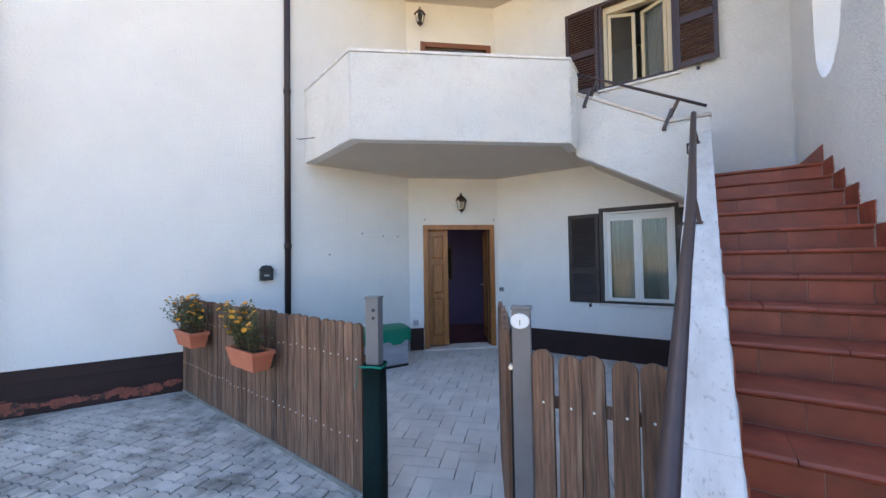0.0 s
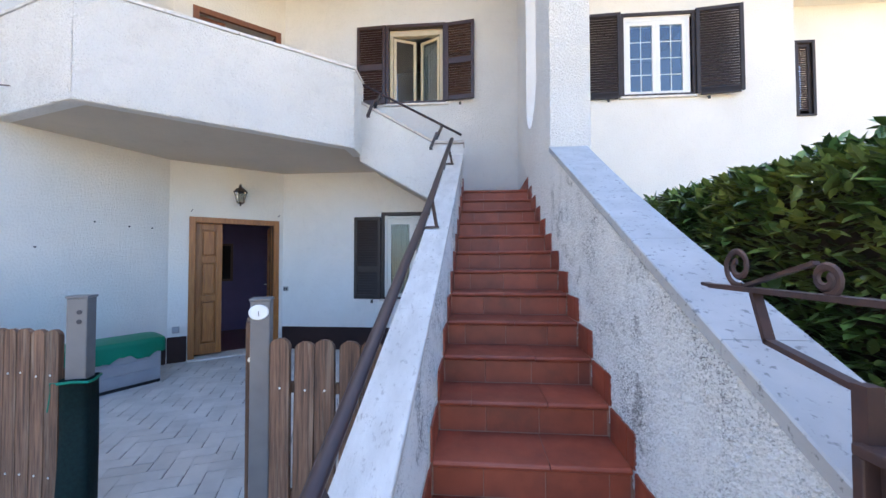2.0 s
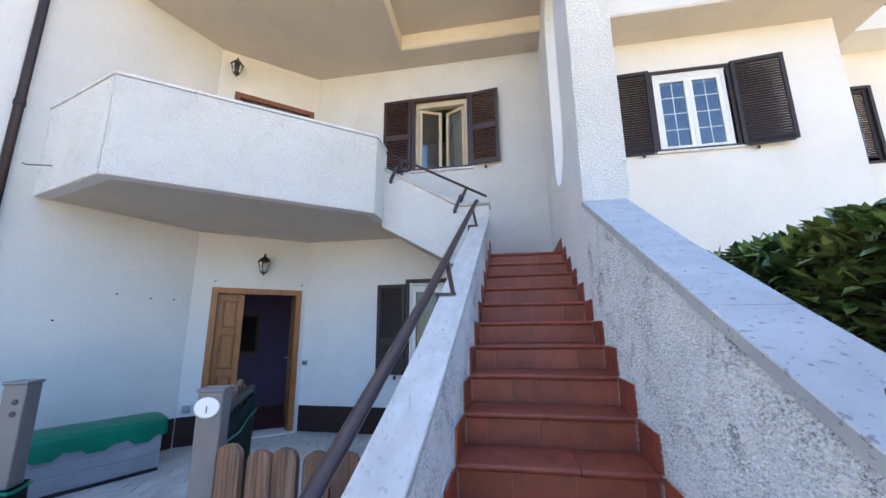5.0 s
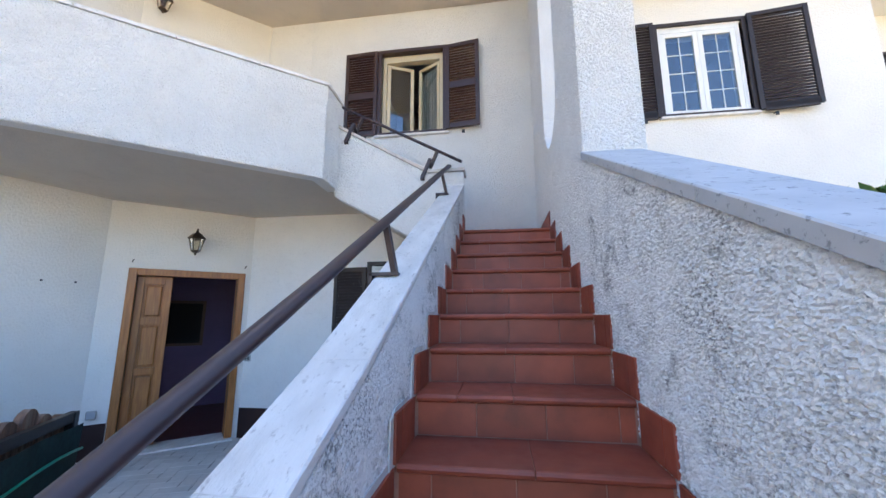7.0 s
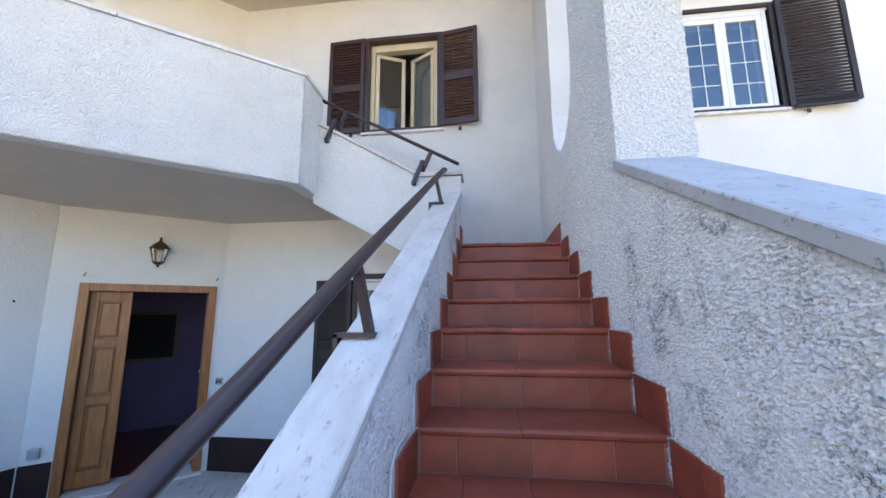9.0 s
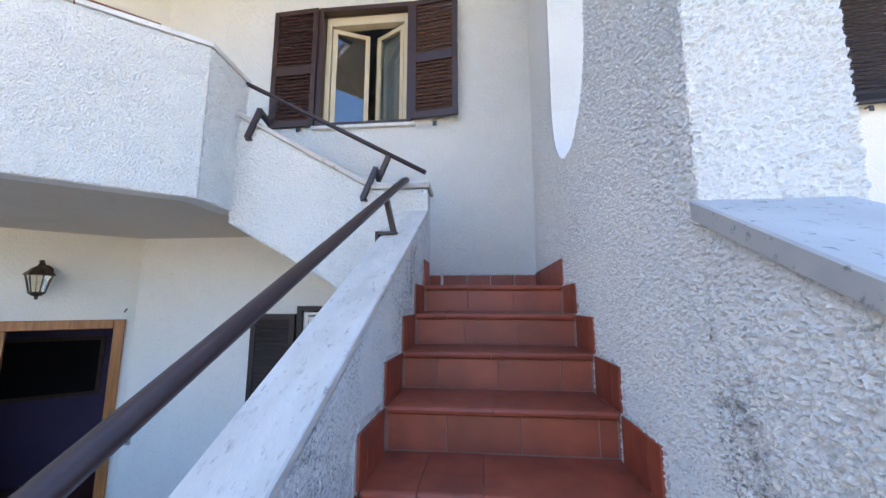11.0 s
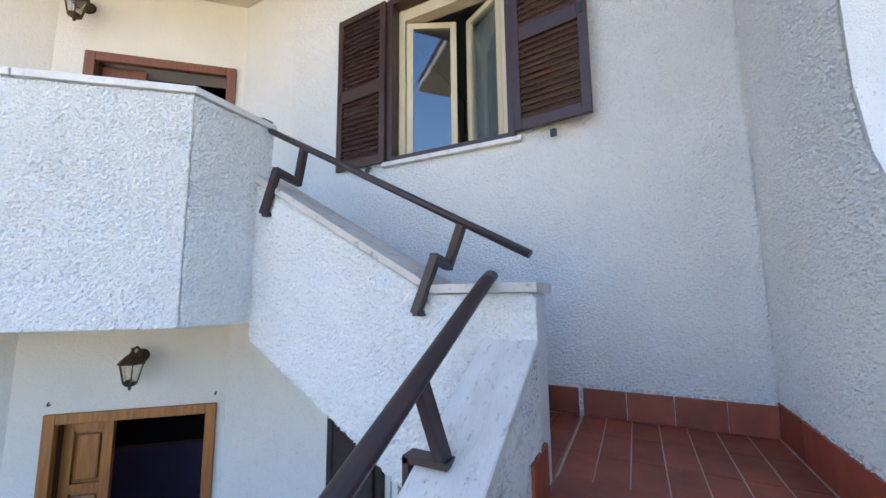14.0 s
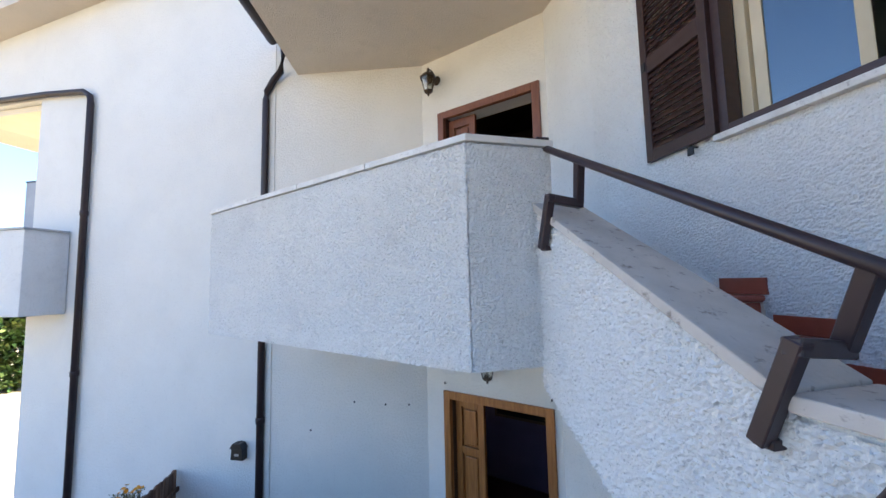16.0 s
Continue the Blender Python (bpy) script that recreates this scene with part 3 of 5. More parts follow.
# rooms behind the openings; dark tones stand in for the gloom inside
def room(name, p0, p1, z0, z1, deep, s0, s1, wallmat, floormat, label):
    mm, _ = along(p0, p1)
    b2 = B()
    for q in ((s0 - 0.1, s0, 0.31, deep, z0, z1), (s1, s1 + 0.1, 0.31, deep, z0, z1), (s0, s1, deep, deep + 0.1, z0, z1), (s0 - 0.1, s1 + 0.1, 0.301, deep + 0.1, z1, z1 + 0.1)):
        box(b2, *q, mm)
    struct(name, b2, wallmat, label, "room")
    b2 = B()
    box(b2, s0 - 0.1, s1 + 0.1, 0.302, deep + 0.1, z0 - 0.1, z0, mm)
    struct(name.replace("wall", "floor"), b2, floormat, "floor of the " + label, "floor")


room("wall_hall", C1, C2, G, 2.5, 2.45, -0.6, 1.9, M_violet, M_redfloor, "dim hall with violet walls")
# dark wood colour here stands for the upper hall's darkness
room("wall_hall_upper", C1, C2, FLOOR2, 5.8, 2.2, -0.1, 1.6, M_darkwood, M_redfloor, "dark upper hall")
room("wall_kitchen", C2, (SX1, BACK), 0.1, 2.6, 2.4, 1.4, 3.1, M_room_shade, M_room_shade, "dim lower room")
room("wall_bath", C2, (SX1, BACK), 3.3, 5.8, 2.4, 1.4, 3.3, M_tileblue, M_room_shade, "pale tiled upper room")
room("wall_neighbour_room", (0.37, BACK), (4.6, BACK), 3.3, 5.8, 2.4, 1.2, 3.2, M_room_shade, M_room_shade, "dim neighbouring room")

# ---- openings ----
def wall_frame(p0, p1, s, d, z, turn=0.0):
    """A pose on a wall: s along it, d into it, z up, turned about the upright."""
    mm, _ = along(p0, p1)
    return mm @ pose(s, d, z, 0, 0, turn)


def shutter(name, m, w, h, label, frame_mat, slat_mat, side=1, mid=0.5, group="louvred shutters", tilt=64):
    """A louvred shutter hung at x = 0, its width towards +x (side 1) or -x (side -1), face towards -y."""
    t = thing(name, m, label, "shutter", group)
    st, th = 0.055, 0.036
    X = lambda a, c: (min(a * side, c * side), max(a * side, c * side))
    for a, c in ((0, st), (w - st, w)):
        b2 = B()
        box(b2, *X(a, c), -th, 0, 0, h, None, 0.004)
        part("stile", b2, frame_mat, t)
    zm = h * mid
    for a, c in ((0, st + 0.015), (zm - 0.05, zm + 0.05), (h - st, h)):
        b2 = B()
        box(b2, *X(st, w - st), -th + 0.002, -0.002, a, c, None, 0.003)
        part("rail", b2, frame_mat, t)
    b2 = B()
    lw = w - 2 * st + 0.01
    x0, x1 = X(st - 0.005, st - 0.005 + lw)
    box(b2, x0, x1, -0.0205, 0.0205, -0.004, 0.004)
    me = None
    for a, c in ((st + 0.015, zm - 0.05), (zm + 0.05, h - st)):
        n = max(3, int((c - a) / 0.040))
        for k in range(n):
            z = a + (k + 0.5) * (c - a) / n
            if me is None:
                ob = part("slat", b2, slat_mat, t)
                me = ob.data
            else:
                ob = new("slat", me)
                ob.parent = t
            ob.matrix_basis = pose(0, -th / 2, z, tilt, 0, 0)
    b2 = B()
    zz = h * mid
    box(b2, *X(w - 0.045, w - 0.015), -th - 0.008, -th + 0.002, zz - 0.03, zz + 0.03, None, 0.002)
    part("latch", b2, M_blk, t)
    return t


def stop(m):
    t = thing("shutter_stop", m, "small black iron shutter stop on the wall", "shutter stop", "shutter stops")
    b2 = B()
    tube(b2, [(0, 0.02, 0), (0, -0.05, 0), (0, -0.055, -0.03)], 0.007, 6)
    box(b2, -0.02, 0.02, -0.06, -0.05, -0.05, 0.0, None, 0.003)
    part("hook", b2, M_blk, t)


def casing(name, mm, x0, x1, z0, z1, w, proud, deep, material, label):
    """A frame round an opening, of four mitred bars."""
    t = tagged(thing(name, mm, label, "window"), "", "", "", "structure")
    for q, nm in (((x0, x0 + w, z0, z1), "jamb"), ((x1 - w, x1, z0, z1), "jamb"), ((x0 + w, x1 - w, z1 - w, z1), "head"), ((x0 + w, x1 - w, z0, z0 + w * 0.7), "sill_bar")):
        b2 = B()
        box(b2, q[0], q[1], -proud, deep, q[2], q[3], None, 0.004)
        part(nm, b2, material, t)
    return t


def sash(parent, m, w, h, bar_w, material, pane_mat, cols=1, rows=1, curtain=None, side=1):
    """A casement hung at x = 0 with its glass; muntins between cols and rows of panes."""
    X = lambda a, c: (min(a * side, c * side), max(a * side, c * side))
    b2 = B()
    for q in ((0, bar_w, 0, h), (w - bar_w, w, 0, h), (bar_w, w - bar_w, 0, bar_w), (bar_w, w - bar_w, h - bar_w, h)):
        box(b2, *X(q[0], q[1]), -0.02, 0.02, q[2], q[3], None, 0.004)
    fr = part("sash", b2, material, parent)
    fr.matrix_basis = m
    b2 = B()
    box(b2, *X(bar_w - 0.005, w - bar_w + 0.005), -0.002, 0.002, bar_w - 0.005, h - bar_w + 0.005)
    g = part("pane", b2, pane_mat, fr)
    g.visible_shadow = False
    iw, ih = w - 2 * bar_w, h - 2 * bar_w
    for k in range(1, cols):
        b2 = B()
        x = bar_w + iw * k / cols
        box(b2, *X(x - 0.005, x + 0.005), -0.008, 0.008, bar_w, h - bar_w)
        part("muntin", b2, material, fr)
    for k in range(1, rows):
        b2 = B()
        z = bar_w + ih * k / rows
        box(b2, *X(bar_w, w - bar_w), -0.0075, 0.0075, z - 0.005, z + 0.005)
        part("muntin", b2, material, fr)
    if curtain:
        b2 = B()
        n = 28
        top = [b2.verts.new((side * (bar_w + iw * k / n), 0.045 + 0.012 * math.sin(k * 1.7) + 0.006 * math.sin(k * 0.6), h - bar_w)) for k in range(n + 1)]
        low = [b2.verts.new((v.co.x, v.co.y * 1.15, bar_w)) for v in top]
        for k in range(n):
            f = b2.faces.new((low[k], low[k + 1], top[k + 1], top[k]))
            f.smooth = True
        part("curtain", b2, curtain, fr, "white lace curtain and pane-tint sheets behind the casements")
    return fr


backM, _ = along((0, BACK), (1, BACK))
# upper window: casements standing ajar inwards
win = casing("window_1", backM, UW[0] - 0.02, UW[1] + 0.02, UW[2], UW[3] + 0.02, 0.05, 0.035, 0.06, M_shut, "dark brown window frame with cream casements standing ajar")
inner = B()
for q in ((UW[0] + 0.03, UW[0] + 0.085, UW[2] + 0.03, UW[3] - 0.03), (UW[1] - 0.085, UW[1] - 0.03, UW[2] + 0.03, UW[3] - 0.03), (UW[0] + 0.085, UW[1] - 0.085, UW[3] - 0.13, UW[3] - 0.03)):
    box(inner, q[0], q[1], 0.062, 0.16, q[2], q[3], None, 0.004)
part("inner_frame", inner, M_creamf, win, "cream inner window frame")
sw, sh = (UW[1] - UW[0] - 0.17) / 2, UW[3] - UW[2] - 0.18
sash(win, pose(UW[0] + 0.086, 0.10, UW[2] + 0.04, 0, 0, 24), sw, sh, 0.05, M_creamf, M_glass)
sash(win, pose(UW[1] - 0.086, 0.10, UW[2] + 0.04, 0, 0, -30), sw, sh, 0.05, M_creamf, M_glass, curtain=M_lace, side=-1)
bm = B()
box(bm, UW[0] - 0.05, UW[1] + 0.06, BACK - 0.05, BACK + 0.05, UW[2] - 0.035, UW[2] - 0.002, None, 0.004)
struct("sill_upper", bm, M_marble, "thin pale stone window sill", "window sill")
shutter("shutter", wall_frame((0, BACK), (1, BACK), UW[0] - 0.02, -0.028, UW[2] - 0.0, -3), 0.50, 1.335, "dark brown louvred shutter folded back beside the upper window", M_shut, M_shut, -1, 0.47)
shutter("shutter", wall_frame((0, BACK), (1, BACK), UW[1] + 0.02, -0.028, UW[2] + 0.02, -8), 0.48, 1.30, "brown louvred shutter with lighter brown slats, standing off the wall", M_shut, M_shut_wood, 1, 0.5)
stop(pose(-1.99, BACK, 4.045))
stop(pose(-0.58, BACK, 4.05))

# lower window
win = casing("window_2", backM, LW[0] - 0.02, LW[1] + 0.02, LW[2], LW[3] + 0.02, 0.05, 0.035, 0.06, M_black, "dark framed lower window with white casements and frosted glass")
b2 = B()
for q in ((LW[0] + 0.03, LW[0] + 0.075, LW[2] + 0.02, LW[3] - 0.03), (LW[1] - 0.075, LW[1] - 0.03, LW[2] + 0.02, LW[3] - 0.03), (LW[0] + 0.075, LW[1] - 0.075, LW[3] - 0.12, LW[3] - 0.08), (LW[0] + 0.075, LW[1] - 0.075, LW[3] - 0.07, LW[3] - 0.04)):
    box(b2, q[0], q[1], 0.01, 0.10, q[2], q[3], None, 0.004)
part("inner_frame", b2, M_pvc, win, "white inner frame with blind guide")
sw, sh = (LW[1] - LW[0] - 0.15) / 2, LW[3] - LW[2] - 0.15
# added sheets behind the frosted glass give its reflected grey-green tone
sash(win, pose(LW[0] + 0.075, 0.05, LW[2] + 0.03), sw - 0.001, sh, 0.055, M_pvc, M_frost, curtain=M_pane_tint)
sash(win, pose(LW[1] - 0.075, 0.05, LW[2] + 0.03), sw - 0.001, sh, 0.055, M_pvc, M_frost, curtain=M_pane_tint, side=-1)
bm = B()
box(bm, LW[0] - 0.05, LW[1] + 0.06, BACK - 0.05, BACK + 0.05, LW[2] - 0.035, LW[2] - 0.002, None, 0.004)
struct("sill_lower", bm, M_marble, "thin pale stone window sill", "window sill")
shutter("shutter", wall_frame((0, BACK), (1, BACK), LW[0] - 0.02, -0.028, LW[2] - 0.0, -6), 0.47, 1.365, "blackish brown louvred shutter folded back beside the lower window", M_black, M_black, -1, 0.36, tilt=68)
shutter("shutter", wall_frame((0, BACK), (1, BACK), LW[1] + 0.02, -0.028, LW[2] - 0.0, 4), 0.30, 1.365, "blackish brown louvred shutter half hidden by the stairs", M_black, M_black, 1, 0.36, tilt=68)
stop(pose(-2.05, BACK, 0.785))

# neighbour's windows
win = casing("window_3", backM, NW[0] - 0.03, NW[1] + 0.05, NW[2], NW[3] + 0.07, 0.05, 0.03, 0.06, M_black, "white lattice window in a dark frame reflecting the sky")
b2 = B()
for q in ((NW[0] + 0.02, NW[0] + 0.07, NW[2] + 0.01, NW[3]), (NW[1] - 0.07, NW[1] - 0.02, NW[2] + 0.01, NW[3]), (NW[0] + 0.07, NW[1] - 0.07, NW[3] - 0.06, NW[3])):
    box(b2, q[0], q[1], 0.005, 0.10, q[2], q[3], None, 0.004)
part("inner_frame", b2, M_pvc, win, "white inner frame")
sw, sh = (NW[1] - NW[0] - 0.14) / 2, NW[3] - NW[2] - 0.09
sash(win, pose(NW[0] + 0.07, 0.03, NW[2] + 0.03), sw - 0.001, sh, 0.06, M_pvc, M_glass, 2, 4)
sash(win, pose(NW[1] - 0.07, 0.03, NW[2] + 0.03), sw - 0.001, sh, 0.06, M_pvc, M_glass, 2, 4, side=-1)
bm = B()
box(bm, NW[0] - 0.05, NW[1] + 0.06, BACK - 0.05, BACK + 0.05, NW[2] - 0.035, NW[2] - 0.002, None, 0.004)
struct("sill_neighbour", bm, M_marble, "thin pale stone window sill", "window sill")
shutter("shutter", wall_frame((0, BACK), (1, BACK), NW[0] - 0.03, -0.025, NW[2] - 0.01, -3), 0.55, 1.37, "black louvred shutter folded back on the neighbour's wall", M_black, M_black, -1, 0.02)
shutter("shutter", wall_frame((0, BACK), (1, BACK), NW[1] + 0.05, -0.025, NW[2] - 0.0, -7), 0.66, 1.36, "black louvred shutter standing a little off the neighbour's wall", M_black, M_black, 1, 0.02)
stop(pose(1.78, BACK, 4.0))
stop(pose(3.3, BACK, 4.0))
win = casing("window_4", along((0, 6.2), (1, 6.2))[0], SL[0], SL[1], SL[2], SL[3], 0.05, 0.03, 0.08, M_black, "narrow dark louvred window")
shutter("shutter", wall_frame((0, 6.2), (1, 6.2), SL[0] + 0.05, 0.05, SL[2] + 0.04, 0), 0.26, 1.31, "narrow closed blackish louvred shutter", M_black, M_black, 1, 0.02)

# doors
def door(name, z0, z1, m_frame, m_leaf, open_deg, label):
    mm, _ = along(C1, C2)
    t = tagged(thing(name, mm, label, "door"), "", "", "", "structure")
    a, c = DOOR0 - 0.055, DOOR1 + 0.055
    for q, nm in (((a, a + 0.085, z0, z1 + 0.055), "jamb"), ((c - 0.085, c, z0, z1 + 0.055), "jamb"), ((a + 0.085, c - 0.085, z1 - 0.03, z1 + 0.055), "head")):
        b2 = B()
        box(b2, q[0], q[1], -0.028, 0.03, q[2], q[3], None, 0.006)
        part(nm, b2, m_frame, t)
    for x in (DOOR0 + 0.002, DOOR1 - 0.032):
        b2 = B()
        box(b2, x, x + 0.03, 0.032, 0.28, z0, z1 - 0.005)
        part("lining", b2, M_darkwood, t, "dark wooden reveal lining")

    def leaf(m, w):
        h = z1 - z0 - 0.06
        b3 = B()
        st = 0.075
        for q in ((0, st, 0, h), (w - st, w, 0, h)):
            box(b3, q[0], q[1], 0, 0.045, q[2], q[3], None, 0.003)
        zz = [0, 0.16, 0.82, 0.90, 1.42, 1.50, h - 0.10, h]
        for lo, hi in zip(zz[0::2], zz[1::2]):
            box(b3, st, w - st, 0.001, 0.044, lo, hi, None, 0.003)
        lf = part("leaf", b3, m_leaf, t)
        lf.matrix_basis = m
        for lo, hi in zip(zz[1::2], zz[2::2]):
            b3 = B()
            box(b3, st - 0.002, w - st + 0.002, 0.032, 0.038, lo - 0.002, hi + 0.002)
            box(b3, st + 0.022, w - st - 0.022, 0.008, 0.033, lo + 0.022, hi - 0.022, None, 0.016)
            part("panel", b3, m_leaf, lf)
        return lf
    w1 = 0.36
    leaf(pose(DOOR0 + 0.032, 0.09, z0 + 0.03), w1)
    lf = leaf(pose(DOOR1 - 0.04, 0.12, z0 + 0.03, 0, 0, 180 - open_deg) @ Matrix.Diagonal((1, -1, 1, 1)), 0.72)
    b3 = B()
    tube(b3, [(0.66, 0.03, 1.0), (0.66, -0.045, 1.0), (0.55, -0.05, 1.0)], 0.009, 8)
    part("handle", b3, M_screw, lf, "small metal door handle")
    return t


# dark rectangle on the hall's rear wall, built as a plain framed panel
t = thing("wall_dark_panel", wall_frame(C1, C2, 0.37, 2.45, 1.0), "large dark framed panel on the violet hall wall", "picture")
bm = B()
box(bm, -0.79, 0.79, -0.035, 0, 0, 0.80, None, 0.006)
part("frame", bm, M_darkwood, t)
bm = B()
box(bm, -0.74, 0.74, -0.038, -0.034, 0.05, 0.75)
part("pane", bm, M_matt, t, "dull black panel face")
door("door_1", G + 0.02, 2.05, M_door, M_door, 97, "honey-coloured panelled double door with one leaf open")
door("door_2", FLOOR2, 5.29, M_redwood, M_redwood, 82, "red-brown wooden double door with one leaf open")
mm, _ = along(C1, C2)
bm = B()
box(bm, DOOR0 - 0.06, DOOR1 + 0.06, -0.10, 0.30, G - 0.02, G + 0.02, mm, 0.004)
struct("threshold", bm, M_marble, "pale worn stone doorstep", "threshold")


# ---- stair tiles ----
def nose_mesh(w, deep):
    """A tread tile w wide with a rounded front edge at y = 0."""
    b2 = B()
    prof = [(deep, 0), (0.012, 0), (0.004, -0.004), (0, -0.013), (0.003, -0.024), (0.012, -0.031), (0.026, -0.033), (0.03, -0.02), (deep, -0.02)]
    prism(b2, prof, 0, w, YZ)
    me = bpy.data.meshes.new("tread_tile")
    b2.to_mesh(me)
    b2.free()
    me.materials.append(M_terra)
    return me


def slab_mesh(name, dx, dy, dz, material, bev=0.0015):
    b2 = B()
    box(b2, 0, dx, 0, dy, 0, dz, None, 0)
    bmesh.ops.bevel(b2, geom=[e for e in b2.edges], offset=bev, segments=1, affect='EDGES')
    me = bpy.data.meshes.new(name)
    b2.to_mesh(me)
    b2.free()
    me.materials.append(material)
    return me


cache = {}


def slab(name, parent, m, dx, dy, dz, material):
    key = (name, round(dx, 3), round(dy, 3), round(dz, 3))
    if key not in cache:
        cache[key] = slab_mesh(name, dx, dy, dz, material)
    ob = new(name, cache[key])
    ob.parent = parent
    ob.matrix_basis = m
    return ob


def splits(x0, x1, cuts, gap):
    xs = [x0] + [c for c in cuts if x0 + 0.05 < c < x1 - 0.05] + [x1]
    return [(a + (gap if i else 0), c) for i, (a, c) in enumerate(zip(xs, xs[1:]))]


rng = random.Random(4)
TX0, TX1 = SX0 + 0.018, SX1 - 0.018
mortar = B()
for k in range(0, 14):
    y, z = LAND_Y - RUN * k, LAND_Z - RISE * k
    sx = drift(y)
    TX0 = SX0 + 0.018 + sx
    off = rng.choice((0.28, 0.44, 0.50, 0.62)) + rng.uniform(-0.03, 0.03)
    cuts = [TX0 + off * (TX1 - TX0)] + ([TX0 + 0.17] if k % 3 == 1 else [])
    for a, c in splits(TX0, TX1, sorted(cuts), 0.004):
        key = ("tread", round(c - a, 3))
        if key not in cache:
            cache[key] = nose_mesh(c - a, 0.325)
        ob = new("tread_tile", cache[key])
        ob.parent = stairs_ob
        ob.matrix_basis = pose(a, y, z + rng.uniform(-0.001, 0.002), rng.uniform(-0.2, 0.2), rng.uniform(-0.2, 0.2), 0)
    o = rng.uniform(0.1, 0.27)
    h = RISE - 0.038 if k < 13 else 0.185
    for a, c in splits(TX0, TX1, [TX0 + o + 0.285 * q for q in range(4)], 0.004):
        slab("riser_tile", stairs_ob, pose(a, y + 0.026 + rng.uniform(-0.001, 0.001), z - 0.034 - h), c - a, 0.012, h, M_terra)
    # stepped skirting on both sides, a narrow front tile and a long one, in grey mortar
    if k > 0:
        for x, xo in ((SX0 + 0.001 + sx, 1), (SX1 - 0.017, -1)):
            for y0, y1 in ((y - 0.012, y + 0.07), (y + 0.073, y + 0.286)):
                slab("skirting_tile", stairs_ob, pose(x, y0, z + 0.001), 0.016, y1 - y0, 0.163, M_terra)
            xx = (SX0 + 0.0005 + sx, SX0 + 0.007 + sx) if xo > 0 else (SX1 - 0.007, SX1 - 0.0005)
            w0, w1 = rng.uniform(0.02, 0.05), rng.uniform(0.012, 0.03)
            prism(mortar, [(y - 0.012 - w0, z - 0.01), (y + 0.29, z - 0.01), (y + 0.29, z + 0.163 + w1), (y + 0.02, z + 0.163 + w1 * rng.uniform(0.8, 1.3)), (y - 0.012 - w0 * 0.7, z + 0.15)], xx[0], xx[1], YZ)
# landing
TX0 = SX0 + 0.018
cols = 7
for r, (y0, y1) in enumerate(((LAND_Y + 0.328, LAND_Y + 0.572), (LAND_Y + 0.577, LAND_Y + 0.840), (LAND_Y + 0.845, BACK - 0.018))):
    for c in range(cols):
        x0 = TX0 + (TX1 - TX0) * c / cols
        slab("landing_tile", stairs_ob, pose(x0, y0, LAND_Z - 0.02 + rng.uniform(-0.0005, 0.001)), (TX1 - TX0) / cols - 0.005, y1 - y0, 0.02, M_terra)
bm = B()
box(bm, TX0 - 0.01, TX1 + 0.01, LAND_Y + 0.324, BACK - 0.002, LAND_Z - 0.0075, LAND_Z - 0.003)
part("landing_bed", bm, M_pale_grout, stairs_ob, "pale joints between the landing tiles")
for c in range(4):
    a, e = SX0 + 0.02 + c * 0.22, min(SX0 + 0.02 + c * 0.22 + 0.216, SX1 - 0.018)
    slab("skirting_tile", stairs_ob, pose(a, BACK - 0.017, LAND_Z + 0.001), e - a, 0.016, 0.145, M_terra)
for c in range(4):
    a = LAND_Y - 0.012 + c * 0.286
    e = min(a + 0.282, BACK - 0.019)
    slab("skirting_tile", stairs_ob, pose(SX1 - 0.017, a, LAND_Z + 0.001), 0.016, e - a, 0.163, M_terra)
slab("skirting_tile", stairs_ob, pose(SX0 + 0.001, LAND_Y - 0.012, LAND_Z + 0.001), 0.016, 0.195, 0.163, M_terra)
prism(mortar, [(LAND_Y - 0.06, LAND_Z), (BACK - 0.01, LAND_Z), (BACK - 0.01, LAND_Z + 0.19), (LAND_Y - 0.04, LAND_Z + 0.185)], SX1 - 0.006, SX1 - 0.0005, YZ)
prism(mortar, [(SX0, LAND_Z), (SX1 - 0.01, LAND_Z), (SX1 - 0.01, LAND_Z + 0.16), (SX0, LAND_Z + 0.165)], BACK - 0.006, BACK - 0.0005, XZ)
bm = mortar
struct("trim_mortar", bm, M_mortar, "smeared whitish mortar edging round the stair skirting", "mortar")
# tiles of the upper flight
for k in range(1, 6):
    x, z = X2 - RUN2 * (k - 1), LAND_Z + RISE * k
    wd = 0.785
    for q in range(3):
        a = 4.220 + q * wd / 3
        key = "upper_tread"
        if key not in cache:
            cache[key] = nose_mesh(wd / 3 - 0.004, 0.30)
        ob = new("tread_tile", cache[key])
        ob.parent = flight_ob
        ob.matrix_basis = Matrix.Translation((x, a, z)) @ Matrix(((0, -1, 0, 0), (1, 0, 0, 0), (0, 0, 1, 0), (0, 0, 0, 1)))
        slab("riser_tile", flight_ob, pose(x - 0.036, a, z - RISE), 0.012, wd / 3 - 0.004, RISE - 0.036, M_terra)
    slab("skirting_tile", flight_ob, pose(x - 0.235, BACK - 0.017, z + 0.001), 0.235, 0.016, 0.08, M_terra)
# the landing runs on to the foot of the upper flight
for y0, y1 in ((4.222, LAND_Y + 0.572), (LAND_Y + 0.577, LAND_Y + 0.840), (LAND_Y + 0.845, BACK - 0.018)):
    for x0 in (X2 - 0.03, X2 + 0.072):
        slab("landing_tile", flight_ob, pose(x0, y0, LAND_Z - 0.02), 0.097, y1 - y0, 0.02, M_terra)
slab("skirting_tile", flight_ob, pose(X2 - 0.02, BACK - 0.017, LAND_Z + 0.001), SX0 + 0.016 - X2, 0.016, 0.145, M_terra)

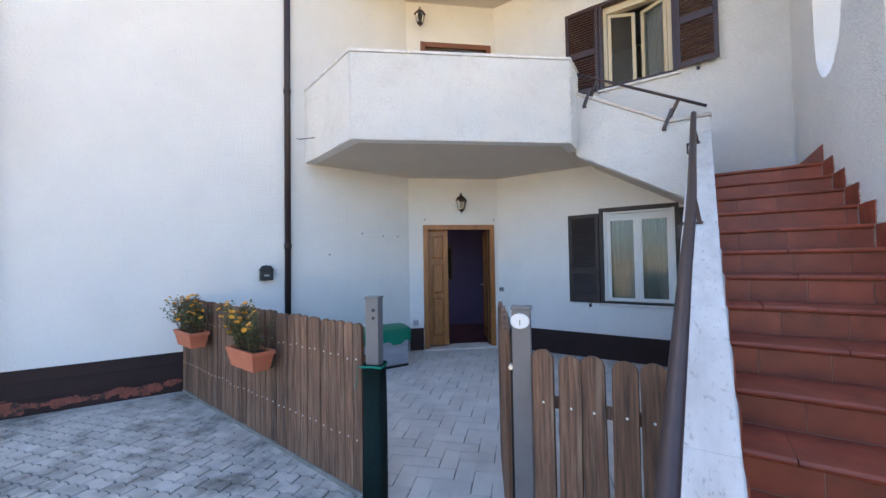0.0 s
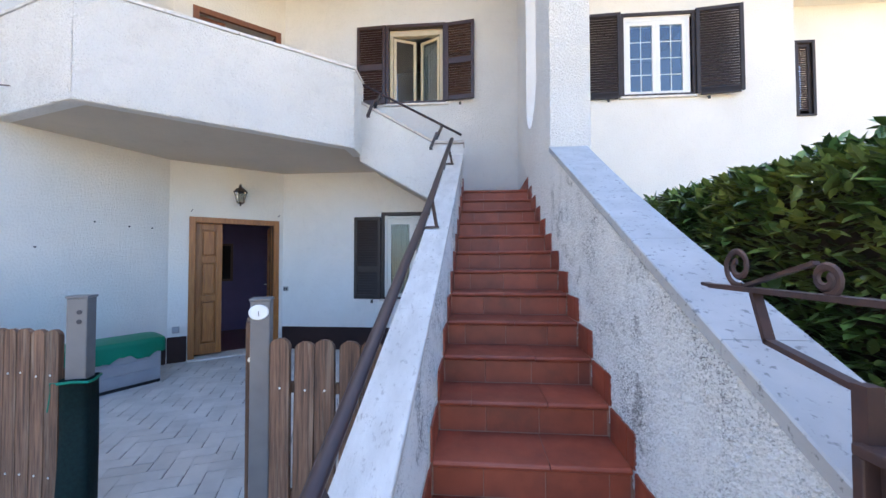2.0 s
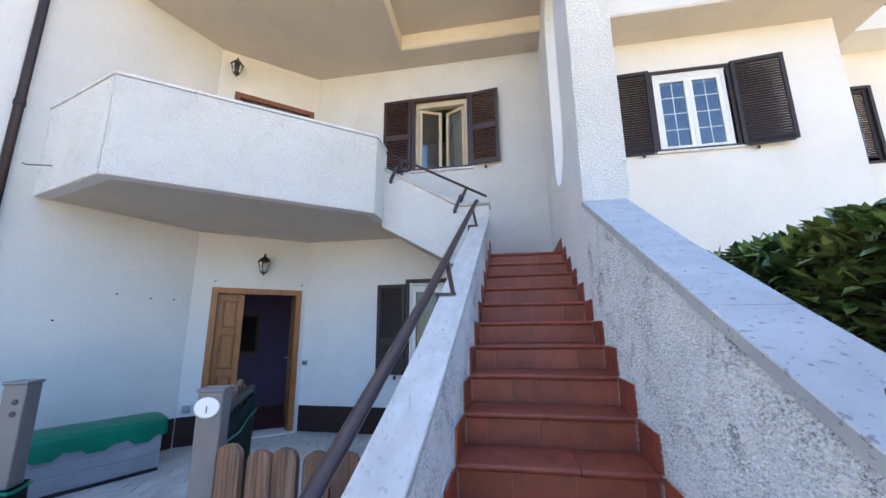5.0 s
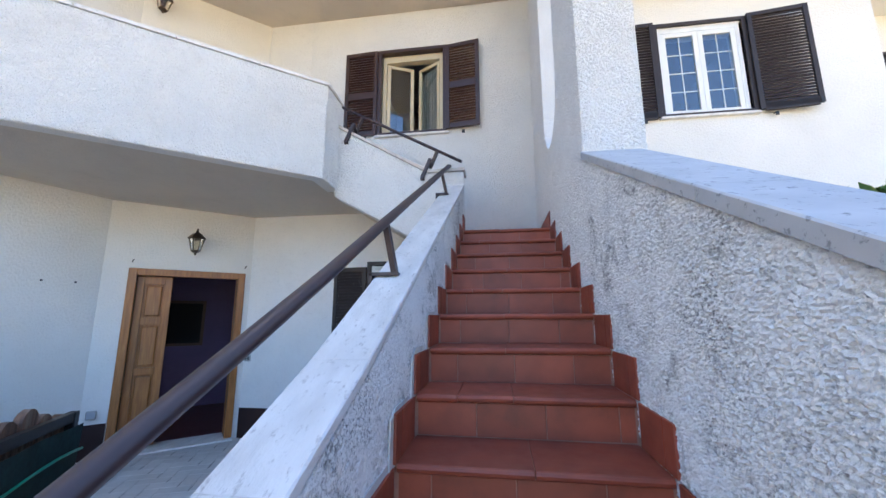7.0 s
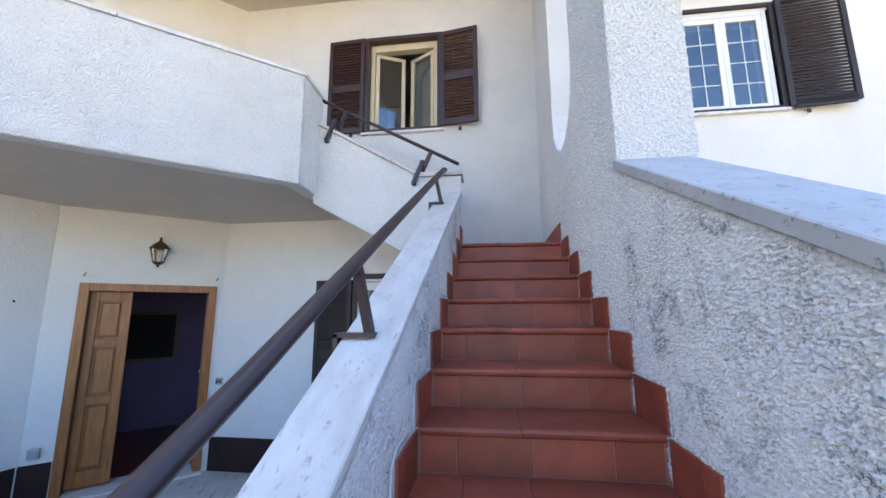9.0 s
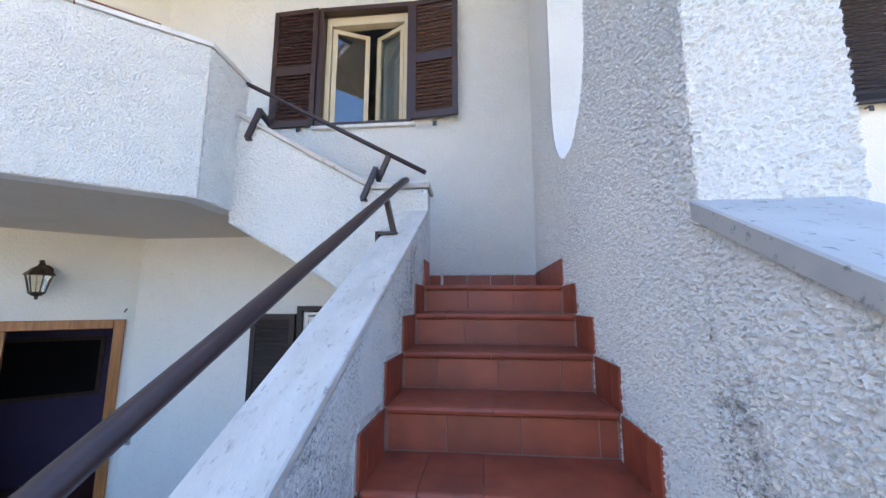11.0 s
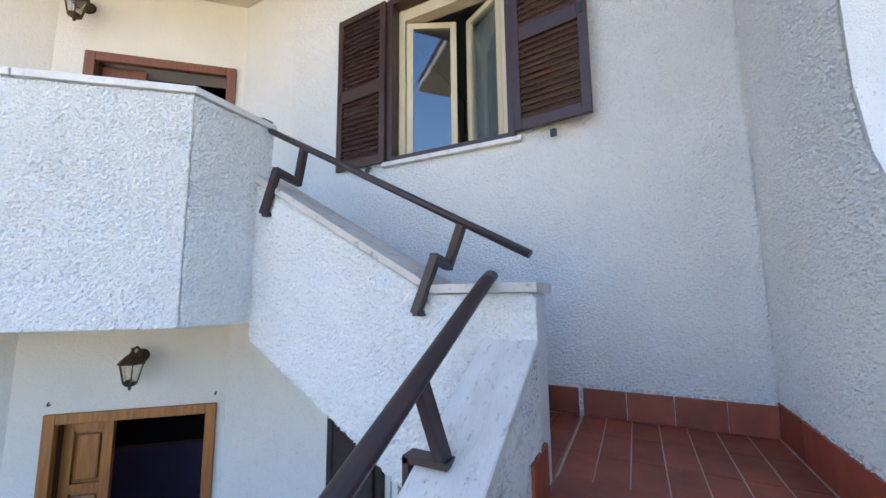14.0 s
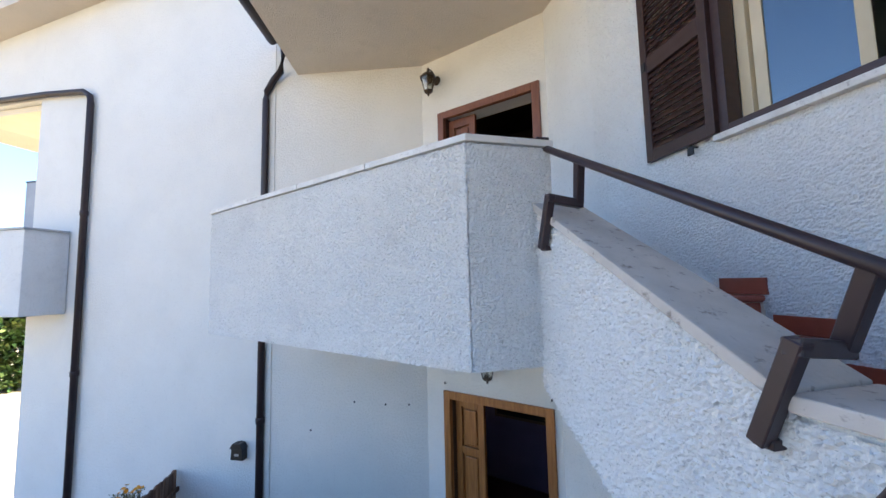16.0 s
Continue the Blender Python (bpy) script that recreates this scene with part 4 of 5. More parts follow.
# ---- handrails ----
def rail_at(y):
    """The middle of the handrail on the stair parapet."""
    f = min(1.0, max(0.0, (y - 0.9) / 0.8))
    return Vector(((-0.751 + 0.033 * y) * (1 - f) + (-0.717 + 0.015 * y) * f, y, (0.981 + 0.524 * y) * (1 - f) + (0.985 + 0.535 * y) * f))


rail = thing("handrail", pose(0, 0, 0), "purple-brown painted iron handrail on the stair parapet", "handrail", "handrails")
bm = B()
tube(bm, [rail_at(y) for y in (-0.62, -0.2, 0.5, 0.9, 1.3, 1.7, 2.4, 3.2, 3.6, 3.94)] + [rail_at(3.995) - Vector((0, 0, 0.006))], 0.027, 12, 0.8)
part("bar", bm, M_iron, rail)
for y in (-0.22, 1.82, 3.50):
    top = rail_at(y)
    yc = y + 0.05
    zc = stair_cope(yc)
    xo = cope_in(yc) - COPE_W
    bm = B()
    bar(bm, (top.x, y, top.z - 0.012), (top.x + 0.035, yc, zc + 0.012), 0.042, 0.026, (1, 0, 0))
    bar(bm, (top.x + 0.055, yc, zc + 0.008), (xo - 0.024, yc, zc + 0.008), 0.05, 0.016)
    bar(bm, (xo - 0.016, yc, zc + 0.012), (xo - 0.016, yc, zc - 0.09), 0.05, 0.016, (1, 0, 0))
    part("bracket", bm, M_iron, rail)

rail = thing("handrail", pose(0, 0, 0), "purple-brown iron handrail along the upper flight", "handrail", "handrails")
E0, E1 = Vector((-1.985, 4.062, 3.985)), Vector((-0.530, 4.066, 3.192))
bm = B()
tube(bm, [E0, E0.lerp(E1, 0.03), E0.lerp(E1, 0.5), E1], 0.021, 12, 0.8)
part("bar", bm, M_iron, rail)
bm = B()
box(bm, -2.03, -1.955, 4.02, 4.09, 3.998, 4.028, None, 0.006)
part("end_plate", bm, M_iron, rail)
for x in (-1.685, -0.798):
    z = E0.z + (E1.z - E0.z) * (x - E0.x) / (E1.x - E0.x)
    p = [Vector(q) for q in ((x, 4.068, z - 0.005), (x - 0.085, 4.110, z - 0.168), (x - 0.068, 3.962, z - 0.152), (x - 0.150, 3.965, z - 0.345))]
    for nm, a, c in (("post", p[0], p[1]), ("arm", p[1], p[2]), ("leg", p[2], p[3])):
        d = (c - a).normalized() * (0.016 if nm != "post" else 0.0)
        bm = B()
        bar(bm, a - d, c + d, 0.036, 0.036, (0, 1, 0) if nm != "arm" else (0, 0, 1))
        bmesh.ops.bevel(bm, geom=bm.edges[:], offset=0.003, segments=1, affect='EDGES')
        part(nm, bm, M_iron, rail)
    bm = B()
    box(bm, p[3].x - 0.022, p[3].x + 0.022, 3.965, 4.006, p[3].z - 0.024, p[3].z - 0.004, None, 0.003)
    part("foot_plate", bm, M_iron, rail)

# ---- wall lanterns ----
def lantern(m, label, tilt=0.0):
    """A hexagonal lantern hung from a curved arm; the wall lies behind, towards +y."""
    t = thing("wall_lantern", m @ Matrix.Scale(1.14, 4), label, "lantern", "wall lanterns")
    b2 = B()
    rings(b2, [(0.05, 0), (0.05, 0.008), (0.035, 0.016)], 16, pose(0, 0, 0.10, 90))
    part("backplate", b2, M_lamp, t)
    b2 = B()
    tube(b2, [(0, -0.01, 0.10), (0, -0.05, 0.15), (0, -0.10, 0.175), (0, -0.145, 0.16), (0, -0.155, 0.13)], 0.008, 8)
    tube(b2, [(0, -0.03, 0.11), (0, -0.06, 0.07), (0, -0.085, 0.10)], 0.005, 6)
    part("arm", b2, M_lamp, t)
    c = pose(0, -0.155, 0, tilt)
    b2 = B()
    rings(b2, [(0.008, 0.175), (0.014, 0.165), (0.008, 0.155), (0.02, 0.13), (0.045, 0.115), (0.088, 0.068), (0.092, 0.058), (0.080, 0.055)], 6, c)
    part("cap", b2, M_lamp, t)
    b2 = B()
    rings(b2, [(0.072, 0.056), (0.042, -0.075)], 6, c)
    g = part("glass", b2, M_lglass, t, "cloudy lantern glass")
    g.visible_shadow = False
    for k in range(6):
        a = math.pi / 3 * k
        b2 = B()
        tube(b2, [c @ Vector((0.076 * math.cos(a), 0.076 * math.sin(a), 0.057)), c @ Vector((0.045 * math.cos(a), 0.045 * math.sin(a), -0.078))], 0.0045, 5)
        part("glazing_bar", b2, M_lamp, t)
    b2 = B()
    rings(b2, [(0.048, -0.072), (0.05, -0.08), (0.03, -0.098), (0.01, -0.105), (0.013, -0.118), (0.004, -0.13)], 6, c)
    part("base", b2, M_lamp, t)


lantern(wall_frame(C1, C2, 0.90, 0, 2.44), "weathered bronze wall lantern above the lower door")
lantern(wall_frame(C1, C2, 0.23, 0, 5.66), "weathered bronze wall lantern beside the upper door")

# hooks over the lower door and on the balcony
for s in (0.27, 1.50):
    t = thing("wall_hook", wall_frame(C1, C2, s, 0, 2.18), "small black hook above the door", "hook", "wall hooks")
    bm = B()
    tube(bm, [(0, 0.01, 0), (0, -0.03, 0.0), (0.008, -0.045, 0.02), (0.018, -0.04, 0.03)], 0.006, 6)
    part("hook", bm, M_blk, t)
mB, _ = along(OUT[0], OUT[1])
t = thing("wall_bracket", mB @ pose(0.25, 0, 3.20), "thin rusty iron bracket sticking out of the balcony", "bracket")
bm = B()
tube(bm, [(0.18, 0.02, 0), (0.18, -0.02, 0), (-0.05, -0.14, 0.01), (-0.09, -0.16, 0.03)], 0.006, 6)
part("rod", bm, M_rust, t)
# bolt holes with plugs in the recess wall
for s, z in ((1.135, 1.93), (1.51, 1.90), (1.79, 1.90), (0.6, 1.6)):
    t = thing("wall_plug", wall_frame(P_J, C1, s, 0, z), "small dark plug in the roughcast wall", "wall plug", "wall plugs")
    bm = B()
    rings(bm, [(0.012, 0), (0.011, 0.006), (0.004, 0.006)], 8, pose(0, 0, 0, 90))
    part("cap", bm, M_ink, t)

# bell push beside the door
t = thing("bell_push", wall_frame(C2, (SX1, BACK), 0.06, 0, 0.96), "grey plastic bell push beside the door", "bell push")
bm = B()
box(bm, -0.045, 0.045, -0.018, 0, -0.04, 0.04, None, 0.005)
part("plate", bm, M_grey, t)
for k in (-0.018, 0.018):
    bm = B()
    box(bm, k - 0.012, k + 0.012, -0.024, -0.016, -0.02, 0.02, None, 0.002)
    part("button", bm, M_ink, t)
t = thing("wall_socket", wall_frame(C1, C2, 0.10, 0, 0.43), "grey weatherproof socket above the plinth", "socket")
bm = B()
box(bm, -0.045, 0.045, -0.05, 0, -0.045, 0.045, None, 0.008)
part("body", bm, M_grey, t)
bm = B()
box(bm, -0.036, 0.036, -0.058, -0.049, -0.03, 0.036, None, 0.004)
part("cover", bm, M_plas, t)

# letter box on the long wall
sA = (Vector((-5.50, 1.79)) - Vector(P_A)).length
t = thing("letter_box", wall_frame(P_A, P_J, sA, 0, 1.26), "small black cast letter box on the white wall", "letter box")
bm = B()
prism(bm, [(-0.085, 0), (0.085, 0), (0.075, 0.14), (0.045, 0.185), (0.02, 0.19), (0, 0.205), (-0.02, 0.19), (-0.045, 0.185), (-0.075, 0.14)], -0.085, 0, XZ, 0.006)
part("body", bm, M_blk, t)
bm = B()
prism(bm, [(-0.095, 0.13), (0.095, 0.13), (0.05, 0.195), (-0.05, 0.195)], -0.10, 0.0, XZ, 0.006)
part("flap", bm, M_blk, t)
bm = B()
box(bm, -0.03, 0.03, -0.09, -0.084, 0.05, 0.075, None, 0.002)
part("badge", bm, M_grey, t, "worn grey badge")

# drainpipes
def pipe(name, pts, clips, label):
    t = thing(name, pose(0, 0, 0), label, "drainpipe", "drainpipes")
    b2 = B()
    tube(b2, pts, 0.042, 14)
    part("pipe", b2, M_pipe, t)
    for z in clips:
        b2 = B()
        x, y = pts[0][0], pts[0][1]
        rings(b2, [(0.046, -0.035), (0.05, -0.03), (0.05, 0.03), (0.046, 0.035)], 14, pose(x, y, z))
        part("collar", b2, M_pipe, t)


pipe("drainpipe", [(-5.39, 2.04, G), (-5.39, 2.04, 5.72), (-5.385, 2.05, 5.82), (-5.33, 2.14, 5.96), (-5.24, 2.24, 6.04), (-5.2, 2.28, 6.30)], (1.72, 3.9), "brown metal drainpipe at the bend of the wall")
pipe("drainpipe", [(-6.56, -0.55, G), (-6.56, -0.55, 6.0), (-6.57, -0.57, 6.12), (-6.62, -0.68, 6.2), (-6.9, -1.3, 6.24), (-7.9, -3.4, 6.3)], (2.2, 4.4), "brown metal drainpipe turning along the eaves")

# far end of the adjoining house: balcony, eaves and what lies beyond
bm = B()
prism(bm, [(-9.2, -6.0), (-7.18, -1.53), (-7.7, 0.3), (-8.55, -2.45), (-8.1, -2.75), (-9.3, -4.6)], 6.1, 6.19)
struct("ceiling_left_far", bm, M_cream, "cream underside of the adjoining eaves", "ceiling")
bm = B()
box(bm, -3.6, 0.23, -0.52, -0.40, 3.0, 4.13, mA, 0.01)
box(bm, 0.11, 0.23, -0.405, -0.016, 3.0, 4.129, mA, 0.004)
box(bm, -3.6, 0.115, -0.405, -0.002, 3.002, 3.16, mA)
struct("wall_left_balcony", bm, M_balc, "white plastered balcony of the adjoining house", "wall")
bm = B()
box(bm, -3.6, 0.25, -0.54, -0.39, 4.132, 4.16, mA, 0.004)
box(bm, 0.10, 0.25, -0.388, -0.016, 4.132, 4.16, mA, 0.004)
struct("trim_coping_left", bm, M_stone, "grey stone coping on the adjoining balcony", "coping")
t = thing("balcony_screen", mA @ pose(-0.52, 0.06, 3.16), "grey opaque screen standing at the end of a balcony", "screen")
bm = B()
box(bm, -0.27, 0, 0, 0.03, 0, 1.80, None, 0.004)
part("panel", bm, M_plas, t)
bm = B()
box(bm, -0.28, 0, -0.005, 0.035, 1.80, 1.825, None, 0.003)
part("cap", bm, M_blk, t, "dark cap strip")

# ---- fence, posts and gate ----
def picket_mesh(w, h, seed, th=0.022):
    r = random.Random(seed)
    b2 = B()
    top = [(w / 2 * math.cos(a), h - w / 2 * 0.85 + w / 2 * 0.85 * math.sin(a) * r.uniform(0.95, 1.03)) for a in [math.pi * k / 8 for k in range(9)]]
    prism(b2, [(-w / 2, 0), (w / 2, 0)] + top, -th, 0, XZ)
    bmesh.ops.bevel(b2, geom=[e for e in b2.edges if abs(e.verts[0].co.y - e.verts[1].co.y) < 1e-4], offset=0.003, segments=1, affect='EDGES')
    me = bpy.data.meshes.new("picket")
    b2.to_mesh(me)
    b2.free()
    me.materials.append(M_fence)
    return me


def screw_mesh():
    b2 = B()
    rings(b2, [(0.006, 0), (0.005, 0.003), (0.002, 0.004)], 8, pose(0, 0, 0, 90))
    me = bpy.data.meshes.new("screw")
    b2.to_mesh(me)
    b2.free()
    me.materials.append(M_screw)
    return me


SCREW = screw_mesh()


def picket_fence(name, p0, p1, w, gap, h, base, label, seed, rails=True, screws=(0.30, 0.78)):
    m, ln = along(p0, p1, base)
    t = thing(name, m, label, "fence")
    r = random.Random(seed)
    shapes = [picket_mesh(w, h, seed + k) for k in range(4)]
    if rails:
        for z in screws:
            b2 = B()
            box(b2, 0, ln, 0.002, 0.032, h * z - 0.025, h * z + 0.025, None, 0.003)
            part("rail", b2, M_fence, t)
    n = int((ln + gap) / (w + gap))
    for k in range(n):
        ob = new("picket", shapes[r.randrange(4)])
        ob.parent = t
        x = (k + 0.5) * ln / n
        dz = r.uniform(-0.012, 0.008)
        ob.matrix_basis = pose(x, r.uniform(-0.003, 0.001), dz, r.uniform(-0.4, 0.4), r.uniform(-0.7, 0.7), 0)
        for z in screws:
            for sx in ((-0.012,) if w < 0.093 else (0.0,)):
                s = new("screw", SCREW)
                s.parent = ob
                s.matrix_basis = pose(sx + r.uniform(-0.006, 0.006), -0.0225, h * z + r.uniform(-0.008, 0.008))
    return t


FH = 1.10
picket_fence("picket_fence", (-5.90, 0.985), (-2.53, 0.68), 0.088, 0.005, FH, G + 0.03, "weathered brown picket fence with round-topped boards", 3)
mfn, lfn = along((-5.90, 0.985), (-2.53, 0.68))
bm = B()
box(bm, 0, lfn + 0.02, -0.035, 0.05, G - 0.05, G + 0.028, mfn, 0.006)
struct("kerb_fence", bm, M_conc, "low cracked concrete strip under the fence", "kerb")
picket_fence("picket_fence", (-1.345, 0.615), (-0.77, 0.60), 0.098, 0.017, 1.085, G + 0.03, "short weathered picket fence beside the stairs", 11)


def post(m, label, h):
    t = thing("gate_post", m, label, "post", "gate posts")
    b2 = B()
    box(b2, -0.045, 0.045, -0.045, 0.045, 0, h, None, 0.006)
    part("tube", b2, M_steel, t)
    b2 = B()
    box(b2, -0.05, 0.05, -0.05, 0.05, h - 0.002, h + 0.012, None, 0.004)
    part("cap", b2, M_steel, t)
    return t


p1 = post(pose(-2.45, 0.69, G, 0, 0, 22), "grey steel gate post wrapped in dark green netting", 1.30)
for z in (1.175, 1.225):
    bm = B()
    rings(bm, [(0.012, 0), (0.012, 0.003), (0.010, 0.003)], 10, pose(0.012, -0.0455, z, 90))
    part("hole_plug", bm, M_ink, p1, "dark screw hole")
bm = B()
nn = 24
zs = [0.0, 0.3, 0.6, 0.88]
prev = None
for iz, z in enumerate(zs):
    ring = []
    for k in range(nn):
        a = 2 * math.pi * k / nn
        rad = 0.062 / max(abs(math.cos(a)), abs(math.sin(a))) ** 0.8 + 0.004 * math.sin(5 * a + iz * 2) + (0.006 if iz < 2 else 0)
        ring.append(bm.verts.new((rad * math.cos(a), rad * math.sin(a), z)))
    if prev:
        for k in range(nn):
            f = bm.faces.new((prev[k], prev[(k + 1) % nn], ring[(k + 1) % nn], ring[k]))
            f.smooth = True
    prev = ring
bmesh.ops.solidify(bm, geom=bm.faces[:], thickness=0.004)
part("netting", bm, M_net, p1, "dark green netting wrapped round the post")
bm = B()
for z in (0.862, 0.868):
    pts = [((0.072 / max(abs(math.cos(a)), abs(math.sin(a))) ** 0.7) * math.cos(a), (0.072 / max(abs(math.cos(a)), abs(math.sin(a))) ** 0.7) * math.sin(a), z + 0.004 * math.sin(3 * a)) for a in [2 * math.pi * k / 24 for k in range(25)]]
    tube(bm, pts, 0.0045, 6)
tube(bm, [(-0.05, -0.06, 0.865), (-0.09, -0.07, 0.87), (-0.10, -0.05, 0.80), (-0.11, -0.05, 0.72)], 0.003, 6)
part("tie_wire", bm, M_wire, p1, "green plastic tie wire")

p2 = post(pose(-1.40, 0.625, G, 0, 0, 20), "grey steel gate post with an oval number plate", 1.30)
bm = B()
rings(bm, [(0.044, 0), (0.046, 0.004), (0.041, 0.007)], 24, pose(-0.006, -0.046, 1.245, 90) @ Matrix.Diagonal((1.0, 0.82, 1, 1)))
plate = part("number_plate", bm, M_ceramic, p2, "white enamel oval house number plate")
cu = bpy.data.curves.new("number", 'FONT')
cu.body, cu.size, cu.align_x, cu.align_y, cu.extrude = "1", 0.036, 'CENTER', 'CENTER', 0.0006
tmp = bpy.data.objects.new("number", cu)
me = bpy.data.meshes.new_from_object(tmp)
bpy.data.objects.remove(tmp)
me.materials.clear()
me.materials.append(M_ink)
num = new("number", me)
num.parent = plate
num.matrix_basis = pose(-0.006, -0.0542, 1.238, 90)

# gate leaf swung open into the courtyard: boards outside, dark net inside
gp0, gp1 = (-1.495, 0.69), (-1.96, 1.58)
gm, gl = along(gp1, gp0, G + 0.05)
gate = thing("wooden_gate", gm, "open weathered wooden gate backed with dark green netting", "gate")
shapes = [picket_mesh(0.088, h, 40 + k) for k, h in enumerate((1.13, 1.17, 1.20, 1.15))]
n = int(gl / 0.094)
for k in range(n):
    ob = new("picket", shapes[(k * 3) % 4])
    ob.parent = gate
    ob.matrix_basis = pose((k + 0.5) * gl / n, -0.0, rng.uniform(-0.01, 0.01), 0, rng.uniform(-0.8, 0.8), 0)
for z in (0.12, 0.92):
    bm = B()
    box(bm, 0, gl, 0.002, 0.03, z, z + 0.05, None, 0.003)
    part("frame_bar", bm, M_blk, gate)
for x in (0, gl - 0.035):
    bm = B()
    box(bm, x, x + 0.035, 0.002, 0.034, 0.05, 1.13, None, 0.003)
    part("frame_post", bm, M_blk, gate)
bm = B()
box(bm, 0, gl, 0.002, 0.03, 1.09, 1.13, None, 0.003)
part("frame_bar", bm, M_blk, gate)
bm = B()
rows = []
for a in range(13):
    rows.append([bm.verts.new((gl * a / 12, 0.045 + 0.008 * math.sin(a * 1.3 + c * 0.9), 0.04 + 1.04 * c / 8)) for c in range(9)])
for a in range(12):
    for c in range(8):
        f = bm.faces.new((rows[a][c], rows[a + 1][c], rows[a + 1][c + 1], rows[a][c + 1]))
        f.smooth = True
bmesh.ops.solidify(bm, geom=bm.faces[:], thickness=0.004)
part("netting", bm, M_net, gate, "dark green netting")
bm = B()
tube(bm, [(gl * k / 12, 0.058 + 0.004 * math.sin(k), 0.98 + 0.012 * math.sin(k * 0.8)) for k in range(13)], 0.005, 6)
part("tie_wire", bm, M_wire, gate, "green plastic tie wire")
for z in (0.2, 0.95):
    bm = B()
    tube(bm, [(gl - 0.02, 0.015, z), (gl + 0.06, 0.0, z)], 0.012, 8)
    part("hinge", bm, M_screw, gate, "zinc gate hinge")

# storage chest under a green cover
cm, _ = along((-4.72, 2.12), (-4.24, 3.25), G)
_, cl = along((-4.72, 2.12), (-4.24, 3.25))
chest = thing("storage_chest", cm, "grey plastic storage chest with a green cover against the wall", "chest")
bm = B()
box(bm, 0, cl, 0.0, 0.50, 0.035, 0.46, None, 0.012)
part("body", bm, M_plas, chest)
for z in (0.12, 0.24, 0.36):
    bm = B()
    box(bm, 0.02, cl - 0.02, -0.006, 0.004, z - 0.052, z + 0.052, None, 0.004)
    part("board", bm, M_plas, chest)
bm = B()
box(bm, 0.005, cl - 0.005, 0.005, 0.49, 0, 0.036)
part("foot", bm, M_blk, chest, "dark chest foot")
bm = B()
nx, ny = 30, 12
hem = lambda k: 0.36 + 0.03 * math.sin(k * 0.7) + 0.012 * math.sin(k * 2.1)
grid = []
for a in range(nx + 1):
    x = -0.03 + (cl + 0.06) * a / nx
    row = [bm.verts.new((x, -0.028 - 0.008 * math.sin(a * 1.1), hem(a)))]
    row += [bm.verts.new((x, -0.024, 0.50 + 0.004 * math.sin(a)))]
    for c in range(ny + 1):
        y = -0.012 + 0.53 * c / ny
        row.append(bm.verts.new((x, y, 0.545 + 0.03 * math.sin(math.pi * c / ny) + 0.012 * noise.noise((x * 3, y * 4, 1)))))
    row.append(bm.verts.new((x, 0.525, 0.36)))
    grid.append(row)
for r0, r1 in zip(grid, grid[1:]):
    for c in range(len(r0) - 1):
        f = bm.faces.new((r0[c], r1[c], r1[c + 1], r0[c + 1]))
        f.smooth = True
for row, flip in ((grid[0], False), (grid[-1], True)):
    foot = [bm.verts.new((v.co.x, v.co.y, min(v.co.z, hem(3)))) for v in row]
    for c in range(len(row) - 1):
        q = (row[c], row[c + 1], foot[c + 1], foot[c])
        if len({tuple(round(t, 5) for t in v.co) for v in q}) == 4:
            bm.faces.new(q if not flip else q[::-1])
bmesh.ops.recalc_face_normals(bm, faces=bm.faces[:])
part("cover", bm, M_tarp, chest, "wrinkled green tarpaulin cover")

# ---- planters with orange flowers ----
def leaves(count, place, size, seed, bend=0.25, aspect=0.42):
    """Many folded leaves as one mesh; place(rng) gives a spot and the way that the leaf points."""
    r = random.Random(seed)
    vs, fs = [], []
    for _ in range(count):
        p, d = place(r)
        d = Vector(d).normalized()
        s = d.cross(Vector((r.uniform(-0.4, 0.4), r.uniform(-0.4, 0.4), 1))).normalized()
        u = s.cross(d).normalized()
        ln = size * r.uniform(0.6, 1.25)
        w = ln * aspect * r.uniform(0.8, 1.2)
        p = Vector(p)
        b0 = len(vs)
        lift = r.uniform(-bend, bend)
        for f, ww, cc in ((0, 0.0, 0), (0.33, 0.5, 0.12), (0.7, 0.42, 0.10), (1.0, 0.0, -0.05)):
            c = p + d * (ln * f) + u * (ln * lift * f * f)
            if ww:
                vs += [tuple(c - s * w * ww + u * w * cc * 1.6), tuple(c), tuple(c + s * w * ww + u * w * cc * 1.6)]
            else:
                vs.append(tuple(c))
        fs += [(b0, b0 + 2, b0 + 1), (b0, b0 + 3, b0 + 2), (b0 + 1, b0 + 2, b0 + 5, b0 + 4), (b0 + 2, b0 + 3, b0 + 6, b0 + 5), (b0 + 4, b0 + 5, b0 + 7), (b0 + 5, b0 + 6, b0 + 7)]
    return vs, fs


def mesh_part(name, vs, fs, material, parent, label="", smooth=False):
    me2 = bpy.data.meshes.new(name)
    me2.from_pydata(vs, [], fs)
    if smooth:
        me2.polygons.foreach_set("use_smooth", [True] * len(fs))
    me2.materials.append(material)
    ob = new(name, me2)
    ob.parent = parent
    return tagged(ob, label)


